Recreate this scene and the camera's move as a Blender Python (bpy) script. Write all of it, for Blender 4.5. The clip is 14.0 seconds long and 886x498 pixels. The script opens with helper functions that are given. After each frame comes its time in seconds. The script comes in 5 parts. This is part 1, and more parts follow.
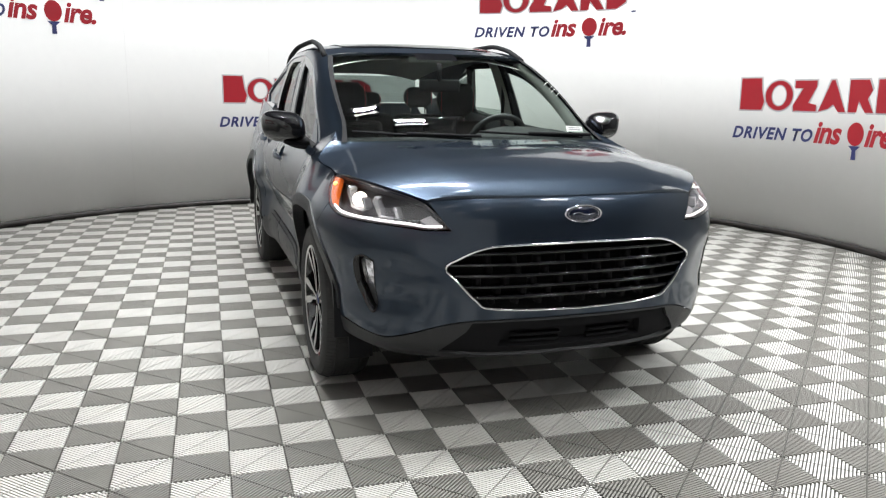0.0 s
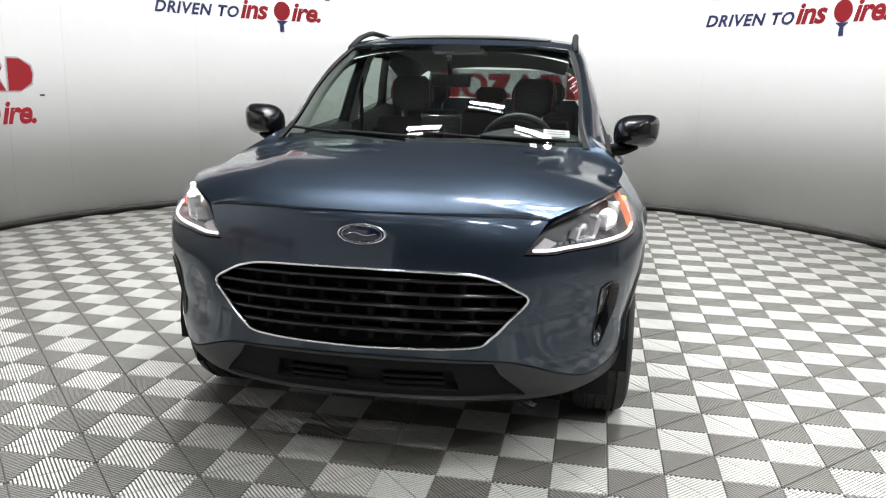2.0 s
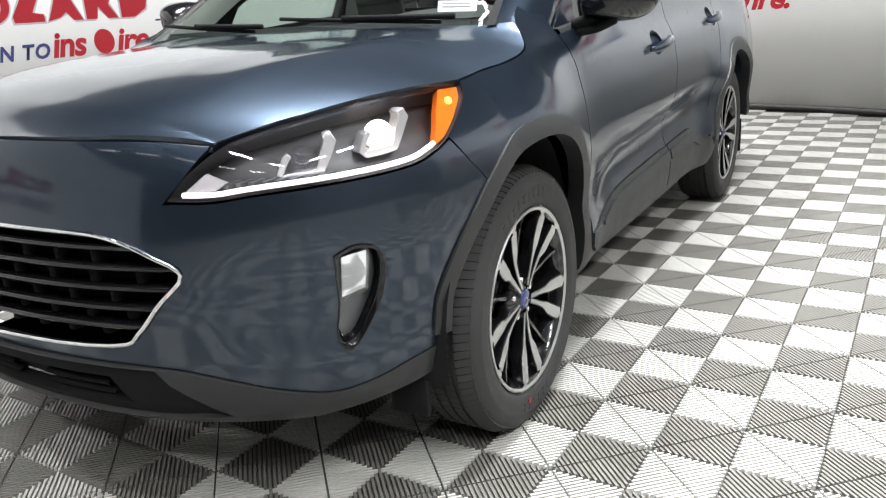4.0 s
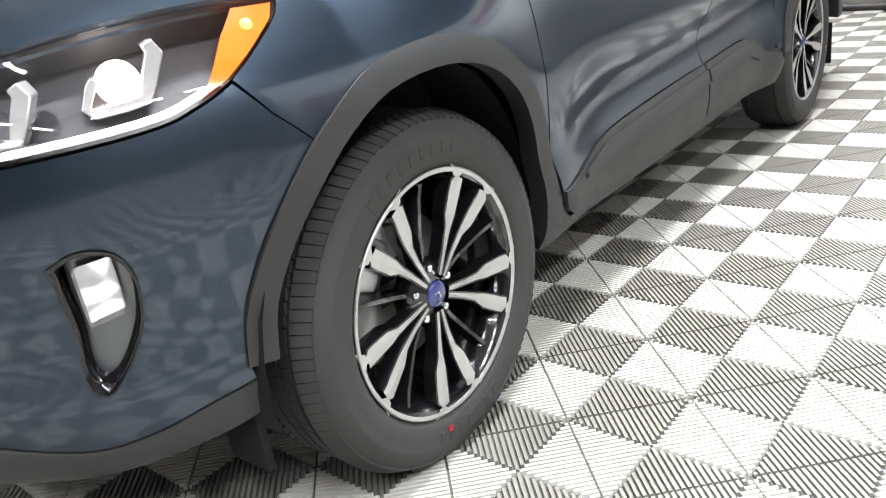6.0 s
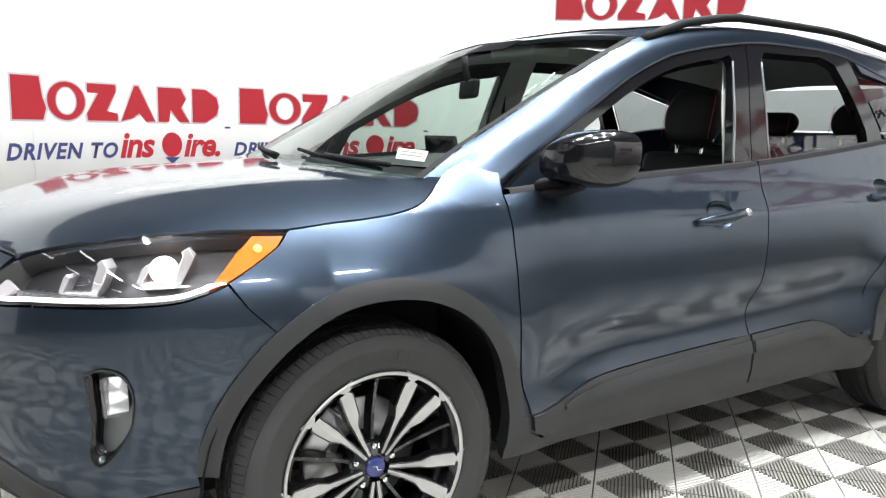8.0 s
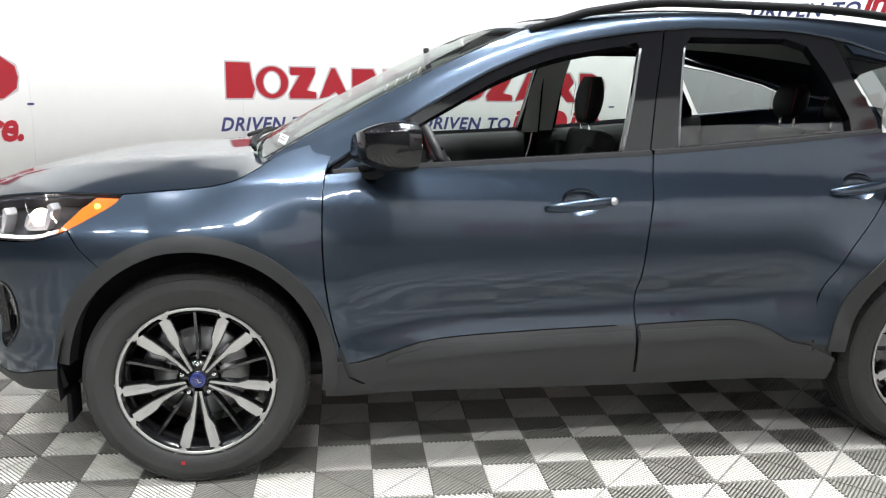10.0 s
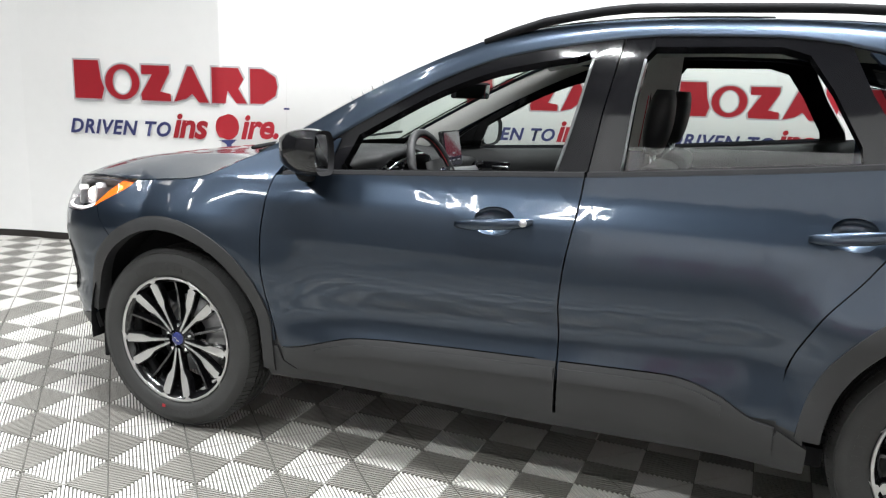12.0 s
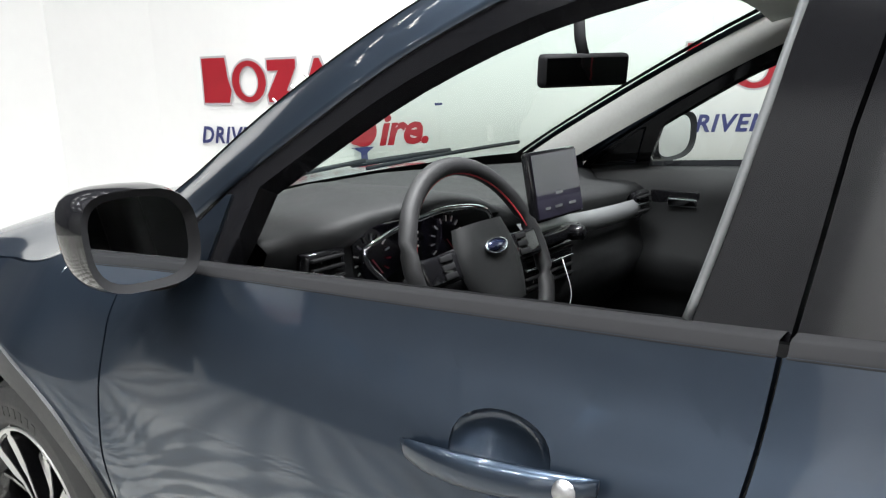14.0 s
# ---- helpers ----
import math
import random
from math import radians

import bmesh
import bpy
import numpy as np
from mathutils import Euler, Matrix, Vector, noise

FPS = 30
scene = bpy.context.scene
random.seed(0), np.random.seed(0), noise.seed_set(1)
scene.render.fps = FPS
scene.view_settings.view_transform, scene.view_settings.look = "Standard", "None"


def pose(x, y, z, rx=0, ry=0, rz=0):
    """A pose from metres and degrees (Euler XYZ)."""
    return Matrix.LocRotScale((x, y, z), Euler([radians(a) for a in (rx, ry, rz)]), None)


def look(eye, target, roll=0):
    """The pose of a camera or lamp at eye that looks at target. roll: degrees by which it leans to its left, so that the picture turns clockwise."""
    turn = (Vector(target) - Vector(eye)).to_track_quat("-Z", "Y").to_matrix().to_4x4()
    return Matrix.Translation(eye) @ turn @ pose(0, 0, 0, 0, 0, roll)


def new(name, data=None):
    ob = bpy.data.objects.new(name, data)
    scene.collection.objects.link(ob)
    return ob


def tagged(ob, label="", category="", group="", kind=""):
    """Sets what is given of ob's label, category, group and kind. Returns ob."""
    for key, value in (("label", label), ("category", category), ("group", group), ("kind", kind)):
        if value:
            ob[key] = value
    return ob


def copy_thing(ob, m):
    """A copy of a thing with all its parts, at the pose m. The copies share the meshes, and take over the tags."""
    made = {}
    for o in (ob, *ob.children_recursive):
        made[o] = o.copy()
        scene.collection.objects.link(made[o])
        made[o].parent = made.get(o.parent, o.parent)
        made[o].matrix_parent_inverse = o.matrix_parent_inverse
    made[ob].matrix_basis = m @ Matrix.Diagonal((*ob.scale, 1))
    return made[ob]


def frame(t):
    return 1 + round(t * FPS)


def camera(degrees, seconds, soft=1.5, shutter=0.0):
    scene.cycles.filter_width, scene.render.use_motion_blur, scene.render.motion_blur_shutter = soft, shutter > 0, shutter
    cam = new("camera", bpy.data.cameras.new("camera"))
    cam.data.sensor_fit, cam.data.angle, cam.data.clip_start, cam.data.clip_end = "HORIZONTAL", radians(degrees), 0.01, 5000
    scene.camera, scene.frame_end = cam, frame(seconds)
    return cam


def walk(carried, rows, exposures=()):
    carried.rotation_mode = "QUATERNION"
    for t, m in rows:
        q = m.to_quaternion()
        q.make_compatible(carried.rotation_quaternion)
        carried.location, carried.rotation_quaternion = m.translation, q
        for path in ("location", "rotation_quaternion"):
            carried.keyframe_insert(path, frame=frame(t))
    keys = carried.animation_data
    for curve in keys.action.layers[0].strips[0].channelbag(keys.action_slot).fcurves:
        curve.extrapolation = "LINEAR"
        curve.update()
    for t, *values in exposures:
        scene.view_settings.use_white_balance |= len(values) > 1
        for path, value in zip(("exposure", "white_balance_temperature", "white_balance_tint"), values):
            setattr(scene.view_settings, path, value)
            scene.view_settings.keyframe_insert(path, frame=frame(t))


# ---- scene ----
cam = camera(59.1, 14.0, soft=1.2)
PATH = [
    (0, (-1.305, -3.536, 1.273), (-0.742, -1.657, 0.885), 0.6),
    (0.5, (-0.844, -3.562, 1.296), (-0.495, -1.637, 0.885), 1.3),
    (1, (-0.317, -3.556, 1.307), (-0.268, -1.598, 0.905), 2.2),
    (1.5, (0.201, -3.381, 1.301), (0.001, -1.429, 0.911), 1.4),
    (2, (0.715, -3.192, 1.298), (0.347, -1.27, 0.886), 1.4),
    (2.5, (1.107, -2.902, 1.265), (0.518, -1.046, 0.806), 0.2),
    (3, (1.426, -2.572, 1.238), (0.64, -0.802, 0.737), -1.2),
    (3.5, (1.617, -2.17, 1.197), (0.692, -0.486, 0.642), -1.9),
    (4, (1.724, -1.759, 1.114), (0.698, -0.151, 0.513), -3.7),
    (4.2, (1.78, -1.604, 1.111), (0.729, -0.047, 0.424), -4.0),
    (6.5, (1.812, -1.012, 0.974), (0.501, 0.314, 0.25), -8.7),
    (7, (1.961, -1.072, 1.049), (0.532, 0.189, 0.441), -4.4),
    (7.5, (2.236, -1.048, 1.159), (0.711, 0.167, 0.716), 0.2),
    (8, (2.484, -0.835, 1.187), (0.802, 0.201, 0.873), 1.3),
    (8.5, (2.742, -0.585, 1.2), (0.945, 0.239, 0.895), 0.9),
    (9, (2.961, -0.258, 1.204), (1.094, 0.384, 0.884), 0.4),
    (9.2, (3.031, -0.14, 1.249), (1.152, 0.447, 0.892), 0.7),
    (11.3, (3.542, 1.607, 1.301), (1.642, 1.131, 0.898), 1.5),
    (11.5, (3.452, 1.748, 1.299), (1.579, 1.191, 0.872), 1.7),
    (12, (3.123, 2.01, 1.325), (1.311, 1.264, 0.923), 1.9),
    (12.5, (2.725, 2.14, 1.337), (1.027, 1.139, 0.999), 0.9),
    (13, (2.28, 2.052, 1.346), (0.665, 0.921, 1.01), 0.5),
    (13.5, (1.839, 1.917, 1.342), (0.295, 0.7, 0.974), 0.6),
    (14, (1.432, 1.707, 1.328), (-0.024, 0.409, 0.883), -1.7),
]
walk(cam, [(t, look(eye, target, roll)) for t, eye, target, roll in PATH],
     [(0, -0.1), (2, -0.1), (3, 0.0), (3.5, 0.15), (4.2, 0.25), (6.3, 0.72), (7, 0.68), (7.5, 0.64), (9.2, 0.3), (11.3, 0.25), (12.5, 0.2), (13.5, 0.4), (14, 0.6)])

# ---- world, lights ----
world = bpy.data.worlds.new("studio_world")
scene.world = world
world.use_nodes = True
world.node_tree.nodes["Background"].inputs[0].default_value = (0.9, 0.95, 1.0, 1)
world.node_tree.nodes["Background"].inputs[1].default_value = 0.02

ROOM = (-0.17, 1.816)     # centre of the round booth
RADIUS = 4.08
CEIL = 5.95
WALL_TOP = 2.85


def area_lamp(name, x, y, z, sx, sy, power, aim=None, tint=(0.965, 0.99, 1.0)):
    data = bpy.data.lights.new(name, "AREA")
    data.shape, data.size, data.size_y, data.energy, data.color = "RECTANGLE" if sy != sx else "DISK", sx, sy, power, tint
    data.spread = radians(112)
    ob = new(name, data)
    ob.matrix_world = look((x, y, z), aim or (x, y - 0.0001, 0))
    return ob


def over(deg, r):
    return (ROOM[0] + r * math.cos(radians(deg)), ROOM[1] + r * math.sin(radians(deg)))


ROUND = [over(-42, 2.2), over(222, 1.6)]
STRIPS = [(1.6, -2.7, 0.6), (-0.6, -2.9, 0.5), (-0.6, -4.3, 0.4)]
STRIPS += [(*over(a, r), k) for a, r, k in ((-18, 2.1, 0.85), (12, 1.9, 0.95), (50, 1.3, 1.0), (90, 1.3, 0.95), (140, 1.3, 0.85), (180, 1.3, 0.85), (215, 1.3, 0.75))]
SHOP = [(lx, ly) for lx in (-5.2, -3.2, -1.2, 0.8, 2.8, 4.8) for ly in (-5.4, -7.4)]
SHOP_SIDE = [(5.6, -3.2), (5.6, -1.4), (5.6, 0.4)]
for lx, ly in ROUND:
    area_lamp("booth_lamp", lx, ly, CEIL - 0.16, 0.45, 0.45, 80)
for lx, ly, k in STRIPS:
    area_lamp("booth_strip", lx, ly, CEIL - 0.09, 0.55, 0.03, 80 * k)
for lx, ly in SHOP_SIDE:
    area_lamp("shop_strip", lx, ly, 6.0 - 0.07, 0.12, 1.0, 150)
for lx, ly in ((2.8, -5.4), (4.8, -5.4)):
    area_lamp("shop_strip", lx, ly, 6.0 - 0.07, 1.1, 0.12, 120)

# ---- materials ----


def material(name, base, rough=0.5, metal=0.0, coat=0.0, vary=0.08, scale=12.0, bump=0.0, bump_scale=200.0, **extra):
    """A surface with two scales of variation in tone and gloss, and a fine relief."""
    m = bpy.data.materials.new(name)
    m.use_nodes = True
    nt = m.node_tree
    p = nt.nodes["Principled BSDF"]
    co = nt.nodes.new("ShaderNodeTexCoord")
    n1, n2 = nt.nodes.new("ShaderNodeTexNoise"), nt.nodes.new("ShaderNodeTexNoise")
    n1.inputs["Scale"].default_value, n2.inputs["Scale"].default_value = scale, scale * 9
    n1.inputs["Detail"].default_value = 4
    add = nt.nodes.new("ShaderNodeMath")
    add.operation = "ADD"
    nt.links.new(co.outputs["Object"], n1.inputs["Vector"])
    nt.links.new(co.outputs["Object"], n2.inputs["Vector"])
    nt.links.new(n1.outputs["Fac"], add.inputs[0])
    nt.links.new(n2.outputs["Fac"], add.inputs[1])
    ramp = nt.nodes.new("ShaderNodeMapRange")
    ramp.inputs["From Min"].default_value, ramp.inputs["From Max"].default_value = 0.6, 1.4
    ramp.inputs["To Min"].default_value, ramp.inputs["To Max"].default_value = 1 - vary, 1 + vary
    nt.links.new(add.outputs[0], ramp.inputs["Value"])
    mix = nt.nodes.new("ShaderNodeVectorMath")
    mix.operation = "SCALE"
    mix.inputs[0].default_value = base
    nt.links.new(ramp.outputs["Result"], mix.inputs["Scale"])
    nt.links.new(mix.outputs["Vector"], p.inputs["Base Color"])
    rr = nt.nodes.new("ShaderNodeMath")
    rr.operation = "MULTIPLY"
    rr.inputs[1].default_value = rough
    nt.links.new(ramp.outputs["Result"], rr.inputs[0])
    nt.links.new(rr.outputs[0], p.inputs["Roughness"])
    p.inputs["Metallic"].default_value = metal
    p.inputs["Coat Weight"].default_value = coat
    p.inputs["Coat Roughness"].default_value = 0.03
    for key, value in extra.items():
        p.inputs[key.replace("_", " ")].default_value = value
    if bump:
        nb = nt.nodes.new("ShaderNodeTexNoise")
        nb.inputs["Scale"].default_value = bump_scale
        nb.inputs["Detail"].default_value = 3
        nt.links.new(co.outputs["Object"], nb.inputs["Vector"])
        b = nt.nodes.new("ShaderNodeBump")
        b.inputs["Strength"].default_value, b.inputs["Distance"].default_value = bump, 0.002
        nt.links.new(nb.outputs["Fac"], b.inputs["Height"])
        nt.links.new(b.outputs["Normal"], p.inputs["Normal"])
    return m


def glowing(name, colour, strength):
    m = bpy.data.materials.new(name)
    m.use_nodes = True
    p = m.node_tree.nodes["Principled BSDF"]
    p.inputs["Base Color"].default_value = (*colour, 1)
    p.inputs["Emission Color"].default_value = (*colour, 1)
    p.inputs["Emission Strength"].default_value = strength
    return m


def glass(name, tint, rough=0.0):
    """Thin glazing: clear light through, with the gloss of its surface."""
    m = bpy.data.materials.new(name)
    m.use_nodes = True
    nt = m.node_tree
    nt.nodes.clear()
    out = nt.nodes.new("ShaderNodeOutputMaterial")
    mix, tr, gl = (nt.nodes.new("ShaderNode" + k) for k in ("MixShader", "BsdfTransparent", "BsdfGlossy"))
    tr.inputs["Color"].default_value = (*tint, 1)
    gl.inputs["Roughness"].default_value = rough
    lw = nt.nodes.new("ShaderNodeLayerWeight")
    lw.inputs["Blend"].default_value = 0.5
    power, ramp = nt.nodes.new("ShaderNodeMath"), nt.nodes.new("ShaderNodeMath")
    power.operation, ramp.operation = "POWER", "MULTIPLY_ADD"
    power.inputs[1].default_value = 5
    ramp.inputs[1].default_value, ramp.inputs[2].default_value = 0.72, 0.085
    nt.links.new(lw.outputs["Facing"], power.inputs[0])
    nt.links.new(power.outputs[0], ramp.inputs[0])
    nt.links.new(ramp.outputs[0], mix.inputs[0])
    nt.links.new(tr.outputs[0], mix.inputs[1])
    nt.links.new(gl.outputs[0], mix.inputs[2])
    nt.links.new(mix.outputs[0], out.inputs[0])
    return m


PAINT = material("blue_metallic_paint", (0.0285, 0.0405, 0.0595), 0.33, 0.85, 1.0, vary=0.03, scale=3, bump=0.015, bump_scale=900, Coat_Roughness=0.06, Coat_IOR=1.40, Specular_Tint=(0.55, 0.58, 0.62, 1))
CLAD = material("grey_cladding_plastic", (0.0175, 0.018, 0.019), 0.52, vary=0.1, bump=0.25, bump_scale=700)
GLOSS = material("gloss_black_plastic", (0.006, 0.006, 0.007), 0.08, coat=0.0, vary=0.05)
MATT = material("matt_black_plastic", (0.012, 0.012, 0.013), 0.8, vary=0.1, Specular_IOR_Level=0.10)
LAMPFRAME = material("bright_lamp_bracket", (0.72, 0.71, 0.72), 0.22, 0.6, vary=0.06, scale=30)
RUBBER = material("tyre_rubber", (0.023, 0.023, 0.0225), 0.74, vary=0.15, scale=18, bump=0.2, bump_scale=350)
CHROME = material("chrome", (0.82, 0.83, 0.85), 0.06, 1.0, vary=0.02)
ALLOY = material("machined_alloy", (0.50, 0.495, 0.49), 0.36, 0.85, coat=0.2, vary=0.05, scale=40)
RIMBLACK = material("gloss_black_alloy", (0.008, 0.008, 0.009), 0.16, 0.3, 0.8, vary=0.05)
STEEL = material("brake_steel", (0.45, 0.45, 0.46), 0.35, 1.0, vary=0.15, scale=30)
BADGE = material("badge_blue", (0.02, 0.03, 0.16), 0.2, 0.3, 1.0)
BADGEDARK = material("badge_dark_blue", (0.012, 0.016, 0.04), 0.15, 0.3, 1.0)
LEATHER = material("black_leather", (0.016, 0.016, 0.017), 0.55, vary=0.12, bump=0.3, bump_scale=260, Specular_IOR_Level=0.22)
DASH = material("dash_plastic", (0.007, 0.0075, 0.008), 0.6, vary=0.1, bump=0.3, bump_scale=500, Specular_IOR_Level=0.22)
TRIMGREY = material("satin_trim", (0.16, 0.165, 0.17), 0.32, 0.5, vary=0.08, scale=30)
LINER = material("pale_headliner_cloth", (0.52, 0.52, 0.49), 0.9, vary=0.06, bump=0.2, bump_scale=500)
# pale trim, its colour lightened to make up for weak light at the middle pillar
PILLARLIFTED = material("pale_trim_lifted", (0.62, 0.62, 0.59), 0.6, vary=0.05)
# the same trim, its colour darkened where strong light falls by the windscreen
PILLARDIMMED = material("pale_trim_dimmed", (0.33, 0.33, 0.315), 0.6, vary=0.05)
RED = material("red_vinyl", (0.30, 0.007, 0.016), 0.45, vary=0.03)
SILVERLINE = material("grey_vinyl_outline", (0.42, 0.40, 0.41), 0.4, vary=0.03)
NAVY = material("navy_vinyl", (0.03, 0.035, 0.12), 0.45, vary=0.03)
STITCH = material("red_thread", (0.35, 0.02, 0.03), 0.7)
PAPER = material("white_paper", (0.8, 0.8, 0.78), 0.6)
INK = material("grey_print", (0.25, 0.25, 0.26), 0.7)
AMBER = material("amber_lens", (0.72, 0.13, 0.012), 0.15, coat=1.0, vary=0.05, Emission_Color=(1.0, 0.16, 0.012, 1), Emission_Strength=0.14)
BEAM = glowing("lit_bulb", (1.0, 0.90, 0.80), 3.0)
MARKERBULB = glowing("lit_marker_bulb", (1.0, 0.55, 0.08), 3)
DRL = glowing("lit_running_light", (1.0, 0.93, 0.90), 1.15)
LEDWHITE = glowing("lamp_diffuser", (1.0, 0.99, 0.98), 12)
SHOPLED = glowing("shop_lamp_diffuser", (1.0, 0.98, 0.95), 9)
SCREEN = material("dark_screen_glass", (0.02, 0.018, 0.03), 0.08, coat=1.0)
LAMPBOWL = material("satin_grey_bowl", (0.07, 0.068, 0.072), 0.36, 0.15, vary=0.1, scale=20)
CLEAR = glass("clear_lens", (0.93, 0.93, 0.95))
WSCREEN = glass("windscreen_glass", (0.74, 0.85, 0.79))
SIDEGLASS = glass("side_glass", (0.74, 0.80, 0.77))
TINTED = glass("tinted_rear_glass", (0.30, 0.33, 0.33))
WALLPAINT = material("white_wall_paint", (0.75, 0.745, 0.735), 0.42, vary=0.015, scale=1.2, bump=0.06, bump_scale=60)
CEILPAINT = material("grey_ceiling_paint", (0.32, 0.32, 0.325), 0.8, vary=0.03, scale=2)
BASEBLACK = material("black_baseboard_rubber", (0.015, 0.012, 0.011), 0.5, vary=0.2, scale=6)
SHOPWALL = material("dark_shop_wall", (0.075, 0.075, 0.08), 0.8, vary=0.2, scale=2)
# for unseen walls, paler than the shop's others to lighten the car's doors
PALEBOUNCE = material("pale_bounce_wall", (0.15, 0.15, 0.148), 0.7, vary=0.06, scale=2)
TILEWHITE = material("pale_grey_tile_plastic", (0.485, 0.476, 0.450), 0.36, vary=0.1, scale=7, bump=0.1)
TILEDARK = material("taupe_grey_tile_plastic", (0.175, 0.168, 0.153), 0.38, vary=0.14, scale=7, bump=0.1)
TILEGAP = material("dark_grey_under_tiles", (0.085, 0.082, 0.075), 0.9, vary=0.3, scale=9)

# ---- mesh helpers ----


def part(name, bm, mat, parent=None, label="", smooth=True, where=None):
    me = bpy.data.meshes.new(name)
    bm.to_mesh(me)
    bm.free()
    for mm in (mat if isinstance(mat, (list, tuple)) else (mat,)):
        me.materials.append(mm)
    if smooth:
        me.shade_smooth()
    ob = new(name, me)
    ob.parent = parent
    if where is not None:
        ob.matrix_basis = where
    if label:
        ob["label"] = label
    return ob


def thing(name, label, category, where=None, group="", kind=""):
    ob = new(name)
    ob.empty_display_size = 0.05
    if where is not None:
        ob.matrix_basis = where
    return tagged(ob, label, category, group, kind)


def box(bm, x0, x1, y0, y1, z0, z1, bevel=0.0, seg=2):
    made = bmesh.ops.create_cube(bm, size=1, matrix=Matrix.LocRotScale(
        ((x0 + x1) / 2, (y0 + y1) / 2, (z0 + z1) / 2), None, (x1 - x0, y1 - y0, z1 - z0)))["verts"]
    if bevel:
        edges = list({e for v in made for e in v.link_edges})
        bmesh.ops.bevel(bm, geom=edges, offset=bevel, segments=seg, affect="EDGES", profile=0.6)
    return bm


def grid(bm, rows, closed=False, mat=0):
    """Faces between rows of points, each row of equal length."""
    vs = [[bm.verts.new(p) for p in row] for row in rows]
    for a, b in zip(vs, vs[1:]):
        n = len(a)
        for k in range(n if closed else n - 1):
            f = bm.faces.new((a[k], a[(k + 1) % n], b[(k + 1) % n], b[k]))
            f.material_index = mat
    return vs


def lathe(bm, profile, n=64, axis="X", mat=0):
    """Turns (radius, along) pairs about an axis."""
    rows = []
    for k in range(n):
        a = 2 * math.pi * k / n
        rows.append([(h, r * math.cos(a), r * math.sin(a)) if axis == "X" else (r * math.cos(a), r * math.sin(a), h) for r, h in profile])
    rows.append(rows[0])
    grid(bm, rows, mat=mat)
    bmesh.ops.remove_doubles(bm, verts=bm.verts, dist=1e-6)
    return bm


def tube(bm, pts, r, n=8, closed=False, flat=1.0):
    """A round rod along points."""
    pts = [Vector(p) for p in pts]
    rows = []
    m = len(pts)
    for i, p in enumerate(pts):
        d = (pts[(i + 1) % m] - pts[i - 1]) if closed else (pts[min(i + 1, m - 1)] - pts[max(i - 1, 0)])
        d.normalize()
        up = Vector((0, 0, 1)) if abs(d.z) < 0.95 else Vector((0, 1, 0))
        s = d.cross(up).normalized()
        u = s.cross(d)
        rows.append([p + s * (r * math.cos(2 * math.pi * k / n)) + u * (r * flat * math.sin(2 * math.pi * k / n)) for k in range(n)])
    if closed:
        rows.append(rows[0])
    vs = grid(bm, rows, closed=True)
    if closed:
        bmesh.ops.remove_doubles(bm, verts=bm.verts, dist=1e-6)
    else:
        bm.faces.new(vs[0][::-1])
        bm.faces.new(vs[-1])
    return bm


def keyed(*keys):
    """A smooth function through (at, value) pairs, flat beyond its ends (monotone cubic)."""
    xs, ys = np.array([k[0] for k in keys], float), np.array([k[1] for k in keys], float)
    d = np.diff(ys) / np.diff(xs)
    m = np.zeros(len(xs))
    for i in range(1, len(xs) - 1):
        m[i] = 0 if d[i - 1] * d[i] <= 0 else 2 * d[i - 1] * d[i] / (d[i - 1] + d[i])
    m[0], m[-1] = d[0], d[-1]

    def at(v):
        v = min(max(v, xs[0]), xs[-1])
        i = min(int(np.searchsorted(xs, v, side="right")) - 1, len(xs) - 2)
        h = xs[i + 1] - xs[i]
        t = (v - xs[i]) / h
        return float((2 * t**3 - 3 * t**2 + 1) * ys[i] + (t**3 - 2 * t**2 + t) * h * m[i] + (3 * t**2 - 2 * t**3) * ys[i + 1] + (t**3 - t**2) * h * m[i + 1])
    return at


def flow(pts, n=8):
    """A smooth run of points through those given (Catmull-Rom)."""
    pts = [Vector(p) for p in pts]
    q = [2 * pts[0] - pts[1], *pts, 2 * pts[-1] - pts[-2]]
    res = []
    for a, b, c, d in zip(q, q[1:], q[2:], q[3:]):
        for k in range(n):
            t = k / n
            res.append(0.5 * (2 * b + (c - a) * t + (2 * a - 5 * b + 4 * c - d) * t * t + (3 * b - a - 3 * c + d) * t**3))
    return res + [pts[-1]]


